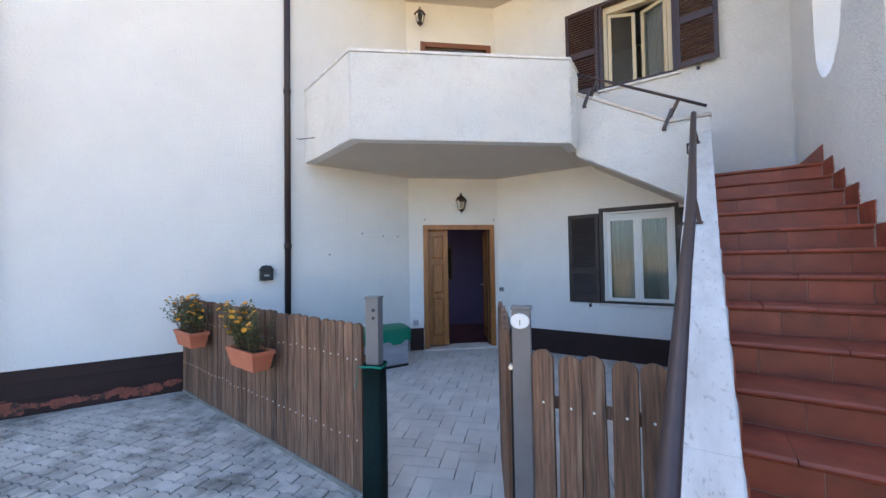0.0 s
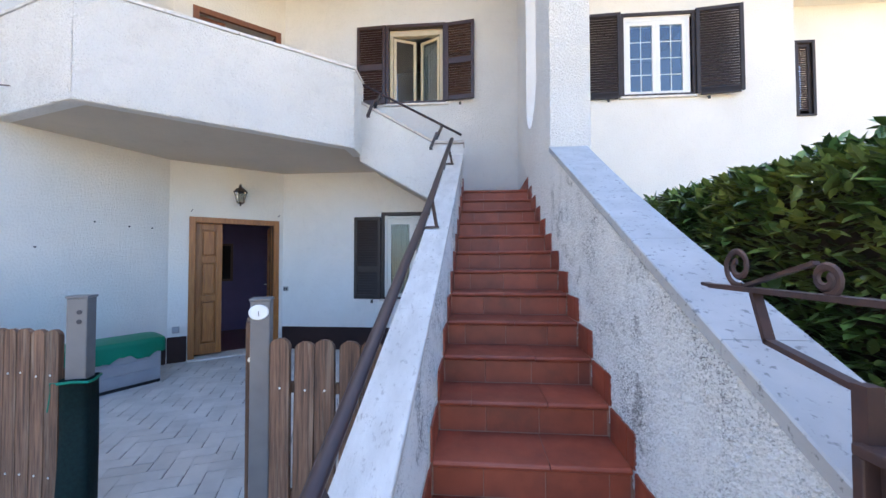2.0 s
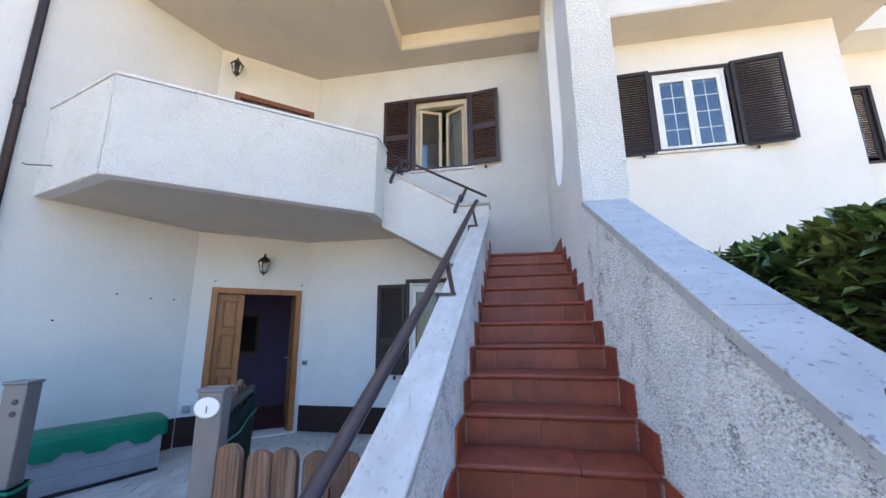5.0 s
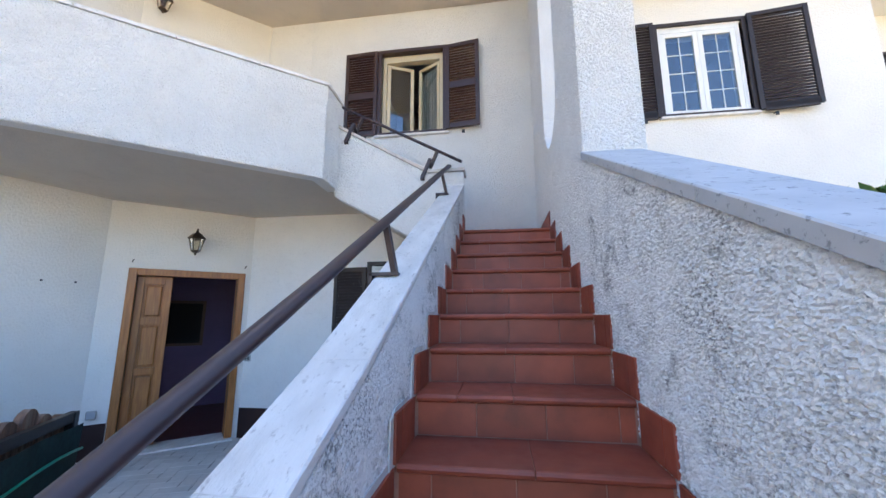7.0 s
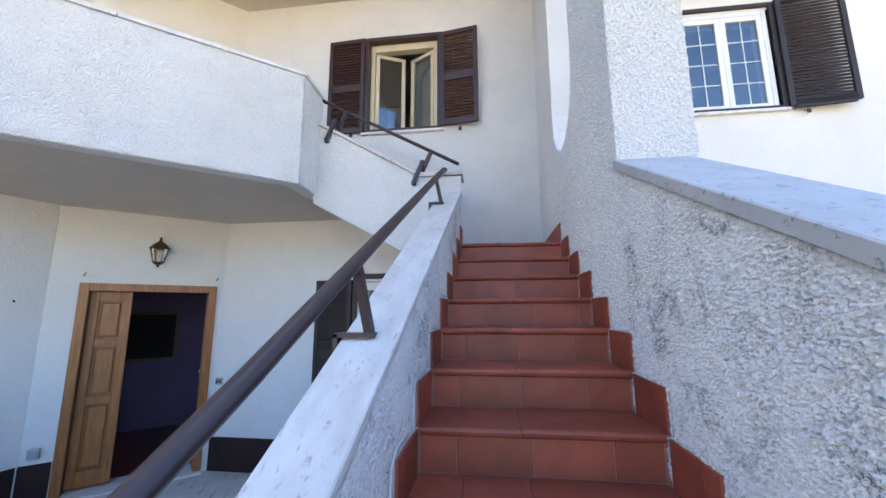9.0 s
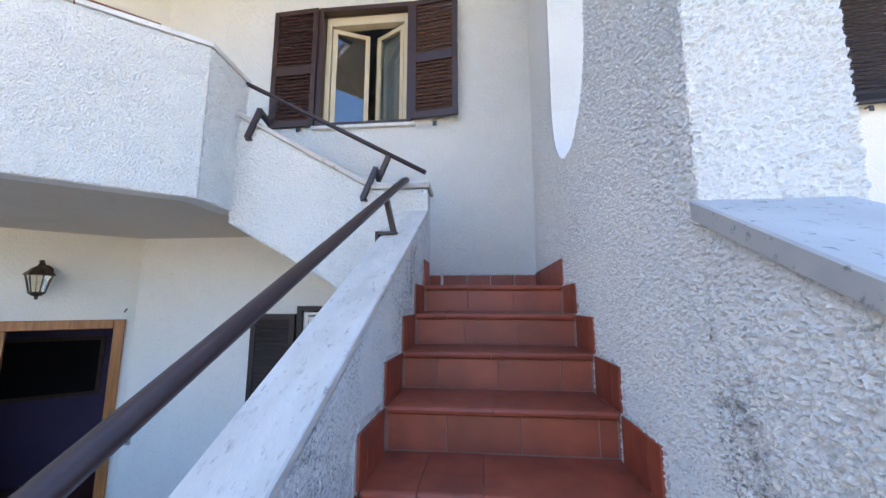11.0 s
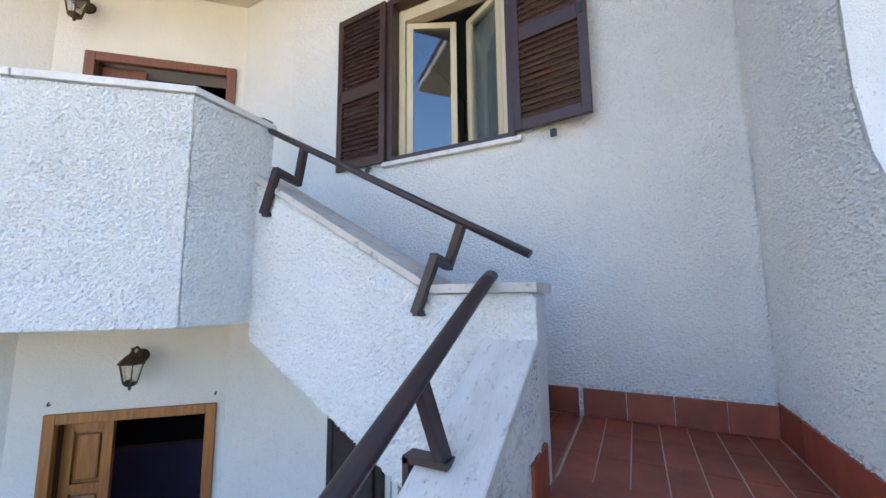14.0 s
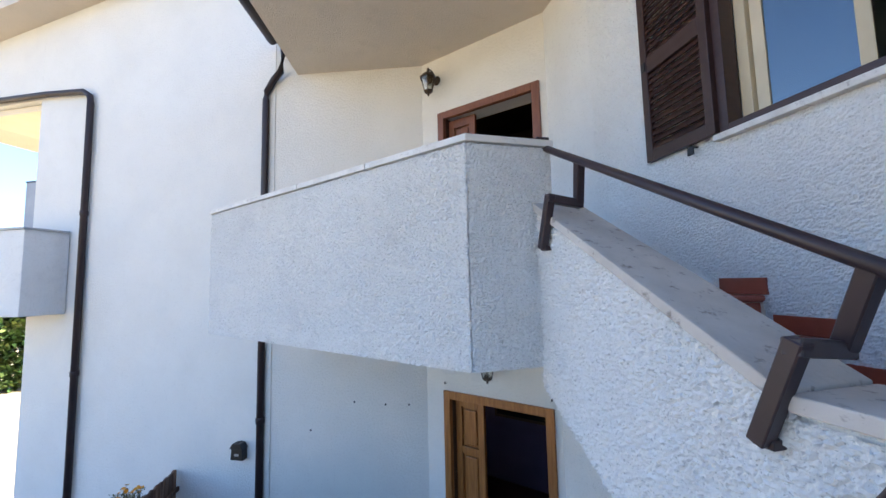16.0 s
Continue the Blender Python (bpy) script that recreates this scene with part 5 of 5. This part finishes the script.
def planter(m, seed, label):
    t = thing("planter", m, label, "planter", "planters on the fence")
    b2 = B()
    L0, L1, D0, D1, H = 0.205, 0.245, 0.065, 0.088, 0.16
    lo = [(-L0, -D0), (L0, -D0), (L0, D0), (-L0, D0)]
    hi = [(-L1, -D1), (L1, -D1), (L1, D1), (-L1, D1)]
    ii = [(-L1 + 0.018, -D1 + 0.018), (L1 - 0.018, -D1 + 0.018), (L1 - 0.018, D1 - 0.018), (-L1 + 0.018, D1 - 0.018)]
    levels = [(lo, 0), (hi, H - 0.03), ([(x * 1.03, y * 1.08) for x, y in hi], H - 0.03), ([(x * 1.03, y * 1.08) for x, y in hi], H), (ii, H), (ii, H - 0.05)]
    rs = [[b2.verts.new((x, y, z)) for x, y in q] for q, z in levels]
    for a, c in zip(rs, rs[1:]):
        for k in range(4):
            b2.faces.new((a[k], a[(k + 1) % 4], c[(k + 1) % 4], c[k]))
    b2.faces.new(rs[0][::-1])
    part("trough", b2, M_clay, t)
    b2 = B()
    box(b2, -L1 + 0.017, L1 - 0.017, -D1 + 0.017, D1 - 0.017, H - 0.06, H - 0.02)
    part("soil", b2, M_soil, t)
    r = random.Random(seed)
    b2 = B()
    tips = []
    for _ in range(60):
        x, y = r.uniform(-0.2, 0.2), r.uniform(-0.05, 0.05)
        h = r.uniform(0.12, 0.40) * (1 - 0.5 * (x / 0.3) ** 2)
        e = Vector((x * 1.35 + r.uniform(-0.06, 0.06), y + r.uniform(-0.16, 0.05), H + h))
        mid = Vector((x, y, H - 0.02)).lerp(e, 0.5) + Vector((0, 0, 0.03))
        tube(b2, [(x, y, H - 0.03), mid, e], [0.003, 0.002, 0.0015], 4)
        tips.append((Vector((x, y, H)), mid, e))
    part("stem_growth", b2, M_twig, t)

    def spot(q):
        a, b_, c = q.choice(tips)
        p = b_.lerp(c, q.random()) if q.random() < 0.75 else a.lerp(b_, q.random())
        return p + Vector((q.uniform(-0.025, 0.025), q.uniform(-0.025, 0.025), q.uniform(-0.02, 0.02))), (q.uniform(-1, 1), q.uniform(-1, 1), q.uniform(-0.3, 0.8))
    mesh_part("foliage", *leaves(2000, spot, 0.034, seed + 1), M_leaf2, t, "dry olive-green foliage")
    for a, b_, c in tips[:38]:
        vs, fs = [], []
        rot = Euler((r.uniform(-0.9, 0.3), r.uniform(-0.6, 0.6), r.uniform(0, 6))).to_matrix()
        for lay, rad in ((0, 0.024), (1, 0.015)):
            for k in range(8):
                an = math.pi / 4 * k + lay * 0.4
                b0 = len(vs)
                for f, w in ((0.1, 0.0), (0.6, 0.35), (1.0, 0.15)):
                    for sg in ((-1, 1) if w else (0,)):
                        vs.append(tuple(c + rot @ Vector((rad * f * math.cos(an) - sg * rad * w * math.sin(an), rad * f * math.sin(an) + sg * rad * w * math.cos(an), 0.006 * lay + 0.004 * f))))
                fs += [(b0, b0 + 1, b0 + 2), (b0 + 1, b0 + 3, b0 + 4, b0 + 2)]
        mesh_part("flower", vs, fs, M_petal, t)
    b2 = B()
    for x in (-0.15, 0.15):
        bar(b2, (x, D1, H - 0.01), (x, D1 + 0.05, H - 0.01), 0.02, 0.004)
        bar(b2, (x, -D1 * 0.8, 0.0), (x, D1 + 0.04, 0.0), 0.02, 0.004)
    part("bracket", b2, M_blk, t)
    return t


for x, sd, lab in ((-5.22, 5, "terracotta trough with straggly orange flowers hung near the wall"), (-3.82, 9, "terracotta trough with orange flowers hung on the fence")):
    y = 0.985 - (x + 5.90) * 0.1
    planter(pose(x, y - 0.155, 0.62, 0, 0, -5.7), sd, lab)

# ---- hedge beyond the low wall ----
hedge = thing("laurel_hedge", pose(0, 0, G), "dense dark green laurel hedge with glossy leaves", "hedge")
HX0, HX1, HY0, HY1, HZ = 0.98, 2.5, -2.2, 3.15, 1.83


def hedge_top(x, y):
    return HZ + 0.16 * noise.noise((x * 1.3, y * 1.3, 0.3)) + 0.08 * noise.noise((x * 4, y * 4, 2.1)) - G + 0.10 * min(1, (x - HX0) / 0.5)


def hedge_face(y, z):
    return HX0 + 0.10 * noise.noise((y * 1.8, z * 1.8, 5.0)) + 0.05 * noise.noise((y * 5, z * 5, 9.0)) + max(0, z - 1.75) ** 2 * 2.0


def hedge_spot(q):
    k = q.random()
    y = q.uniform(HY0, HY1)
    if k < 0.52:
        z = q.uniform(0.5, 2.0)
        x = hedge_face(y, z) + abs(q.gauss(0, 0.09))
        z = min(z, hedge_top(x, y))
        return (x, y, z), (-0.9 + q.uniform(-0.5, 0.5), q.uniform(-1, 1), q.uniform(-0.5, 0.9))
    if k < 0.90:
        x = q.uniform(HX0, HX1)
        z = hedge_top(x, y) - abs(q.gauss(0, 0.07))
        return (x, y, z), (q.uniform(-1, 1), q.uniform(-1, 1), q.uniform(-0.2, 1.2))
    x, z = q.uniform(HX0, HX1), q.uniform(0.5, 2.0)
    y = HY1 + 0.08 * noise.noise((x * 2, z * 2, 4)) - abs(q.gauss(0, 0.08))
    return (x, y, min(z, hedge_top(x, y))), (q.uniform(-1, 1), 0.8, q.uniform(-0.4, 0.9))


mesh_part("crown", *leaves(30000, hedge_spot, 0.088, 77), M_leaf, hedge, "glossy laurel leaves", True)
bm = B()
hr = random.Random(8)
for k in range(26):
    x, y = hr.uniform(HX0 + 0.25, HX1 - 0.2), HY0 + 0.2 + k * (HY1 - HY0 - 0.4) / 25
    for _ in range(4):
        e = (x + hr.uniform(-0.4, 0.3), y + hr.uniform(-0.4, 0.4), hr.uniform(1.4, 1.9))
        tube(bm, [(x, y, -0.02), (x + hr.uniform(-0.08, 0.08), y, 0.6), e], [0.018, 0.012, 0.004], 5)
part("branches", bm, M_twig, hedge)
# dark body added behind the leaves to stand for the hedge's inner shade
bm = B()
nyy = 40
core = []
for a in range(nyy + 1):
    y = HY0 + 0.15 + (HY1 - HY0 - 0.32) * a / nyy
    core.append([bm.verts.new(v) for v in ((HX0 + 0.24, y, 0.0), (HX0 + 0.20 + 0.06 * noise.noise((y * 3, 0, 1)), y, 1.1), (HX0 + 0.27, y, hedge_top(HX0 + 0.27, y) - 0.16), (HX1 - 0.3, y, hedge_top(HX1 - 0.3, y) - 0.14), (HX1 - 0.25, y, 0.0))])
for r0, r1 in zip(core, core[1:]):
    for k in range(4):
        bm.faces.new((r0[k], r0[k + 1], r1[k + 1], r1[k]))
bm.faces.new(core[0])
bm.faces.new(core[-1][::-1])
part("inner_growth", bm, M_twig, hedge, "dark brown sheet in place of the shade inside the hedge")

# ---- wrought iron gate swung open beside the stair foot ----
ig = thing("iron_gate", pose(0.315, 0, G), "rusty brown wrought iron gate with scrolls, swung open", "gate")


def scroll(bm2, cy, cz, r0, turns, start, spin, w=0.016):
    pts = []
    n = int(26 * turns)
    for k in range(n + 1):
        f = k / n
        a = start + spin * 2 * math.pi * turns * f
        rr = r0 * (1 - 0.72 * f)
        pts.append((0, cy + rr * math.cos(a), cz + rr * math.sin(a)))
    tube(bm2, pts, w * 0.55, 6, 0.5, (1, 0, 0))


GY0, GY1, GZ = -0.62, -0.035, 1.425
bm = B()
bar(bm, (0, GY0, GZ), (0, GY1 - 0.03, GZ), 0.03, 0.012)
bar(bm, (0, GY1 - 0.031, GZ), (0, GY1 + 0.01, GZ + 0.004), 0.022, 0.009)
part("top_bar", bm, M_rust, ig)
bm = B()
bar(bm, (0, -0.475, 0.05), (0, -0.475, GZ - 0.14), 0.028, 0.028, (0, 1, 0))
part("stile", bm, M_rust, ig)
bm = B()
bar(bm, (0, -0.222, GZ - 0.006), (0, -0.262, GZ - 0.115), 0.022, 0.012, (0, 1, 0))
bar(bm, (0, -0.258, GZ - 0.112), (0, -0.462, GZ - 0.15), 0.022, 0.012)
part("strap", bm, M_rust, ig)
for cy, cz, r0, tn, st, sp in ((-0.165, GZ + 0.055, 0.05, 1.5, -math.pi / 2 - 0.3, 1), (-0.405, GZ + 0.035, 0.032, 1.4, -math.pi / 2, -1), (-0.56, GZ - 0.05, 0.055, 1.4, math.pi / 2, 1)):
    bm = B()
    scroll(bm, cy, cz, r0, tn, st, sp)
    part("scroll", bm, M_rust, ig)
bm = B()
bar(bm, (0, -0.19, GZ + 0.008), (0, -0.385, GZ + 0.066), 0.014, 0.008)
part("curl_bar", bm, M_rust, ig)
bm = B()
bx = ((-0.03, 0.03, -0.57, -0.475, 0.93, 0.95), (-0.03, 0.03, -0.57, -0.475, 1.17, 1.19), (-0.03, 0.03, -0.57, -0.55, 0.95, 1.17), (-0.03, 0.03, -0.495, -0.475, 0.95, 1.17), (-0.005, 0.005, -0.55, -0.495, 0.95, 1.17))
for q in bx:
    box(bm, *q, None, 0.003)
part("lock_case", bm, M_rust, ig)
bm = B()
bar(bm, (0, -0.60, 0.05), (0, -0.60, GZ - 0.15), 0.02, 0.02, (0, 1, 0))
bar(bm, (0, -0.62, 0.06), (0, -0.48, 0.06), 0.02, 0.02)
part("lower_frame", bm, M_rust, ig)

# hedge far beyond the adjoining house
def far_spot(q):
    f, d = q.random(), abs(q.gauss(0, 0.5))
    z = q.uniform(0.02, 2.75 + 0.2 * noise.noise((f * 9, 1.0, 2.0)))
    return (-18.0 + 3.5 * f - d * 0.8, -6.7 - 4.8 * f - d * 0.58, z), (0.8 + q.uniform(-0.5, 0.5), 0.5 + q.uniform(-0.5, 0.5), q.uniform(-0.4, 1.0))


far_hedge = thing("garden_hedge", pose(0, 0, G), "clipped green hedge across the sunlit yard", "hedge")
mesh_part("crown", *leaves(9000, far_spot, 0.34, 31), M_leaf, far_hedge, "", True)
bm = B()
for k in range(8):
    f = (k + 0.5) / 8
    tube(bm, [(-18.3 + 3.5 * f, -6.9 - 4.8 * f, -0.01), (-18.3 + 3.5 * f, -6.9 - 4.8 * f, 1.9)], [0.05, 0.02], 6)
part("branches", bm, M_twig, far_hedge)

# ---- paving, piece by piece ----
# courtyard: oblong tiles laid in herringbone
bm = B()
court = [(-5.75, 0.95), (-5.36, 2.05), C1, C2, (-0.77, BACK), (-0.77, 0.62)]
prism(bm, court, G - 0.06, G - 0.006)
court_ob = struct("floor_courtyard", bm, M_lightjoint, "courtyard floor of pale grey tiles in herringbone", "floor")


def inside(p, poly):
    c = False
    for (x0, y0), (x1, y1) in zip(poly, poly[1:] + poly[:1]):
        if (y0 > p[1]) != (y1 > p[1]) and p[0] < (x1 - x0) * (p[1] - y0) / (y1 - y0) + x0:
            c = not c
    return c


def trim(pts, lines):
    """The outline pts cut off beyond lines (p, q), of which the left side is kept."""
    for (px, py), (qx, qy) in lines:
        side = [(qx - px) * (y - py) - (qy - py) * (x - px) for x, y in pts]
        res = []
        for k in range(len(pts)):
            (a, sa), (c, sc) = (pts[k - 1], side[k - 1]), (pts[k], side[k])
            if sa * sc < 0:
                f = sa / (sa - sc)
                res.append((a[0] + (c[0] - a[0]) * f, a[1] + (c[1] - a[1]) * f))
            if sc >= 0:
                res.append(c)
        pts = res
        if len(pts) < 3:
            return []
    return pts


def cut_piece(pts, z, vs, fs, deep=0.03):
    b0, n = len(vs), len(pts)
    vs += [(x, y, z) for x, y in pts] + [(x, y, z - deep) for x, y in pts]
    fs.append(tuple(range(b0, b0 + n)))
    fs += [(b0 + k, b0 + n + k, b0 + n + (k + 1) % n, b0 + (k + 1) % n) for k in range(n)]


FENCE_N = [((-5.93, 0.99), (-2.45, 0.70)), ((-2.45, 0.70), (-0.77, 0.60))]
GATE_S = [((-0.77, 0.60), (-2.45, 0.68))]
FENCE_S = [((-2.45, 0.665), (-5.93, 0.975)), ((-5.93, 0.95), (-6.83, -1.0))]
TW = 0.135
tile = slab_mesh("tile", 2 * TW - 0.005, TW - 0.005, 0.012, M_court, 0.002)
rot = pose(-3.2, 2.6, 0, 0, 0, 23)
whole, vs, fs = [], [], []
for i in range(-46, 46):
    for j in range(-18, 18):
        ox, oy = i + 4 * j, -i
        for v in (0, 1):
            w = rot @ pose((ox + (3 if v else 0)) * TW, oy * TW, 0, 0, 0, 90 if v else 0)
            cs = [w @ Vector(q) for q in ((0, 0, 0), (2 * TW - 0.005, 0, 0), (2 * TW - 0.005, TW - 0.005, 0), (0, TW - 0.005, 0))]
            hits = sum(inside((q.x, q.y), court) for q in cs)
            flat = [(q.x, q.y) for q in cs]
            if hits and all(y > 0.995 - (x + 5.93) * 0.0755 for x, y in flat):
                whole.append((math.hypot(cs[0].x + 3.0, cs[0].y - 2.2), w))
            elif hits:
                flat = trim(flat, FENCE_N)
                if flat:
                    cut_piece(flat, G, vs, fs, 0.012)
whole.sort(key=lambda q: q[0])
for k, (_, w) in enumerate(whole):
    w = Matrix.Translation((0, 0, G - 0.012 + rng.uniform(-0.0006, 0.0006))) @ w
    if k < 300:
        ob = new("tile", tile)
        ob.parent = court_ob
        ob.matrix_basis = w
    else:
        b0 = len(vs)
        vs += [tuple(w @ v.co) for v in tile.vertices]
        fs += [tuple(b0 + q for q in p.vertices) for p in tile.polygons]
tagged(mesh_part("tiles", vs, fs, M_court, court_ob), "", "", "", "stuff")

# drive: wavy interlocking pavers
drive = [(-8.67, -5.0), (-6.83, -1.0), (-5.93, 0.97), (-2.45, 0.66), (-0.77, 0.60), (-0.77, -5.0)]
bm = B()
prism(bm, drive, G - 0.06, G - 0.012)
drive_ob = struct("drive", bm, M_joint, "drive of worn grey interlocking concrete pavers", "drive")
PL, PW = 0.205, 0.105


def paver_outline():
    wav = [(0, 0), (0.13, 0), (0.22, 0.016), (0.42, 0.016), (0.51, 0), (0.63, 0), (0.72, 0.016), (0.92, 0.016), (1.0, 0)]
    g = 0.010
    lo = [(PL * a + (g if k == 0 else 0), f + g) for k, (a, f) in enumerate(wav)]
    hi = [(PL * a + (g if k == 0 else 0), f + PW) for k, (a, f) in enumerate(wav)]
    return lo + hi[::-1]


po = paver_outline()
cx, cy = sum(p[0] for p in po) / len(po), sum(p[1] for p in po) / len(po)
pv = [(x, y, -0.05) for x, y in po] + [(x, y, -0.004) for x, y in po] + [(cx + (x - cx) * 0.97, cy + (y - cy) * 0.94, 0.0) for x, y in po]
n = len(po)
pf = [tuple(range(2 * n, 3 * n))] + [(k, (k + 1) % n, n + (k + 1) % n, n + k) for k in range(n)] + [(n + k, n + (k + 1) % n, 2 * n + (k + 1) % n, 2 * n + k) for k in range(n)]
pm = bpy.data.meshes.new("paver")
pm.from_pydata(pv, [], pf)
pm.materials.append(M_paver)
rot = pose(-4.2, -0.4, 0, 0, 0, 17)
vs, fs = [], []
spots = []
for j in range(-34, 34):
    for i in range(-30, 30):
        w = rot @ pose(i * PL + (j % 2) * PL / 2, j * PW, 0)
        c = w @ Vector((PL / 2, PW / 2, 0))
        cs = [w @ Vector(q) for q in ((0.02, 0.02, 0), (PL - 0.02, 0.02, 0), (PL - 0.02, PW, 0), (0.02, PW, 0))]
        n_in = sum(inside((q.x, q.y), drive) for q in cs)
        if c.y > -3.0 and n_in == 4:
            spots.append((math.hypot(c.x + 3.9, (c.y - 0.1) * 1.5), w))
        elif c.y > -2.0 and c.x < -0.9 and n_in:
            pts = trim([(q.x, q.y) for q in (w @ Vector((x, y, 0)) for x, y in po)], FENCE_S if c.x < -2.45 else GATE_S)
            if pts:
                cut_piece(pts, G - 0.001, vs, fs)
spots.sort(key=lambda q: q[0])
for k, (_, w) in enumerate(spots):
    w = Matrix.Translation((0, 0, G + rng.uniform(-0.003, 0.002))) @ w @ pose(0, 0, 0, rng.uniform(-0.6, 0.6), rng.uniform(-0.5, 0.5))
    if k < 300:
        ob = new("paver", pm)
        ob.parent = drive_ob
        ob.matrix_basis = w
    else:
        b0 = len(vs)
        vs += [tuple(w @ Vector(v)) for v in pv]
        fs += [tuple(b0 + q for q in f) for f in pf]
rest = mesh_part("pavers", vs, fs, M_paver, drive_ob)
tagged(rest, "", "", "", "stuff")

# ---- thrown plaster: lumpy coats on the walls that the stairs pass ----
def coat(parent, material, o, u, v, w, h, step, amp, size, keep=None, seed=0.0, gap=0.0012, shift=None):
    """A rough skin on a wall: o is its lower left corner, u and v run along and up it; u x v points out of the wall."""
    o, u, v = Vector(o), Vector(u).normalized(), Vector(v).normalized()
    out = u.cross(v)
    nu, nv = max(2, int(w / step)), max(2, int(h / step))
    idx, vs, fs = {}, [], []
    sm = lambda q: 0.0 if q <= 0 else (1.0 if q >= 1 else q * q * (3 - 2 * q))
    for i in range(nu + 1):
        a = w * i / nu
        for j in range(nv + 1):
            b = h * j / nv
            if keep and not keep(a, b):
                continue
            p = (a * size * 0.8 + seed, b * size * 1.15, seed * 0.7)
            n1 = noise.noise(p)
            n2 = noise.noise((p[0] * 2.3, p[1] * 2.3, 3.7))
            n3 = noise.noise((a * 4.0 + seed, b * 4.0, 8.1))
            d = gap + amp * (0.75 * sm((n1 + 0.12 + 0.15 * n3) / 0.30) + 0.45 * sm((n2 + 0.2) / 0.45))
            idx[i, j] = len(vs)
            if shift:
                d += shift(a, b)
            q = o + u * a + v * b + out * d
            vs.append((q.x, q.y, q.z))
    for i in range(nu):
        for j in range(nv):
            c = [(i, j), (i + 1, j), (i + 1, j + 1), (i, j + 1)]
            if all(k in idx for k in c):
                fs.append(tuple(idx[k] for k in c))
    return mesh_part("plaster_coat", vs, fs, material, parent)


def tall_keep(a, b):
    y, z = BACK - 0.012 - a, 1.15 + b
    if Y0 - 0.006 < y < Y1 + 0.006:
        lo, hi = slot(min(max(y, Y0), Y1))
        return z < lo + 0.003 or z > hi - 0.003
    return z > LAND_Z - 1.6 + 0.55 * (y - 2.4)


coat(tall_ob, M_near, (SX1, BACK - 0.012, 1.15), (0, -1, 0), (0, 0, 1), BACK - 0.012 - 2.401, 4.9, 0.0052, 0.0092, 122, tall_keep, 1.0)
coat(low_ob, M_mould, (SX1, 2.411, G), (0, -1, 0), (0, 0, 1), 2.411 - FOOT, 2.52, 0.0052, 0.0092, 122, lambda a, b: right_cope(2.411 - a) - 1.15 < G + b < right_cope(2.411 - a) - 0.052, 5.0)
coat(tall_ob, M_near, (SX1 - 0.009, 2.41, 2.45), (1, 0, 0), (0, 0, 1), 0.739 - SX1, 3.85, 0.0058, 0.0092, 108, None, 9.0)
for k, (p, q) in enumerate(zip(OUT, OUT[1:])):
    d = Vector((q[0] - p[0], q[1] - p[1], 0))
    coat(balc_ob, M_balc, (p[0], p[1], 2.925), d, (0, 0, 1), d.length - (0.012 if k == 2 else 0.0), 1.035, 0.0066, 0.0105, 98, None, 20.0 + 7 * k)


def flight_keep(a, b):
    x, z = -1.94 + a, 2.02 + b
    top = 3.045 if x > -0.885 else 3.045 + (-0.885 - x) * 0.5767
    low = 2.84 + (x + 1.96) * -0.5556 if x < -1.42 else (2.54 - (x + 1.42) * 0.578)
    return low + 0.004 < z < top


coat(flightwall_ob, M_balc, (-1.94, 4.00, 2.02), (1, 0, 0), (0, 0, 1), 1.44, 1.68, 0.0064, 0.0110, 86, flight_keep, 41.0)


def back_keep(a, b):
    x, z = -2.9 + a, 2.4 + b
    if UW[0] - 0.03 < x < UW[1] + 0.03 and UW[2] - 0.03 < z < UW[3] + 0.03:
        return False
    return not (x < SX0 - 0.02 and z < LAND_Z + 0.17 + (SX0 - x) * 0.607 - 0.12)


coat(back_ob, M_back, (-2.9, BACK, 2.4), (1, 0, 0), (0, 0, 1), 2.9 + SX1 - 0.008, 3.64, 0.0075, 0.0085, 84, back_keep, 53.0)
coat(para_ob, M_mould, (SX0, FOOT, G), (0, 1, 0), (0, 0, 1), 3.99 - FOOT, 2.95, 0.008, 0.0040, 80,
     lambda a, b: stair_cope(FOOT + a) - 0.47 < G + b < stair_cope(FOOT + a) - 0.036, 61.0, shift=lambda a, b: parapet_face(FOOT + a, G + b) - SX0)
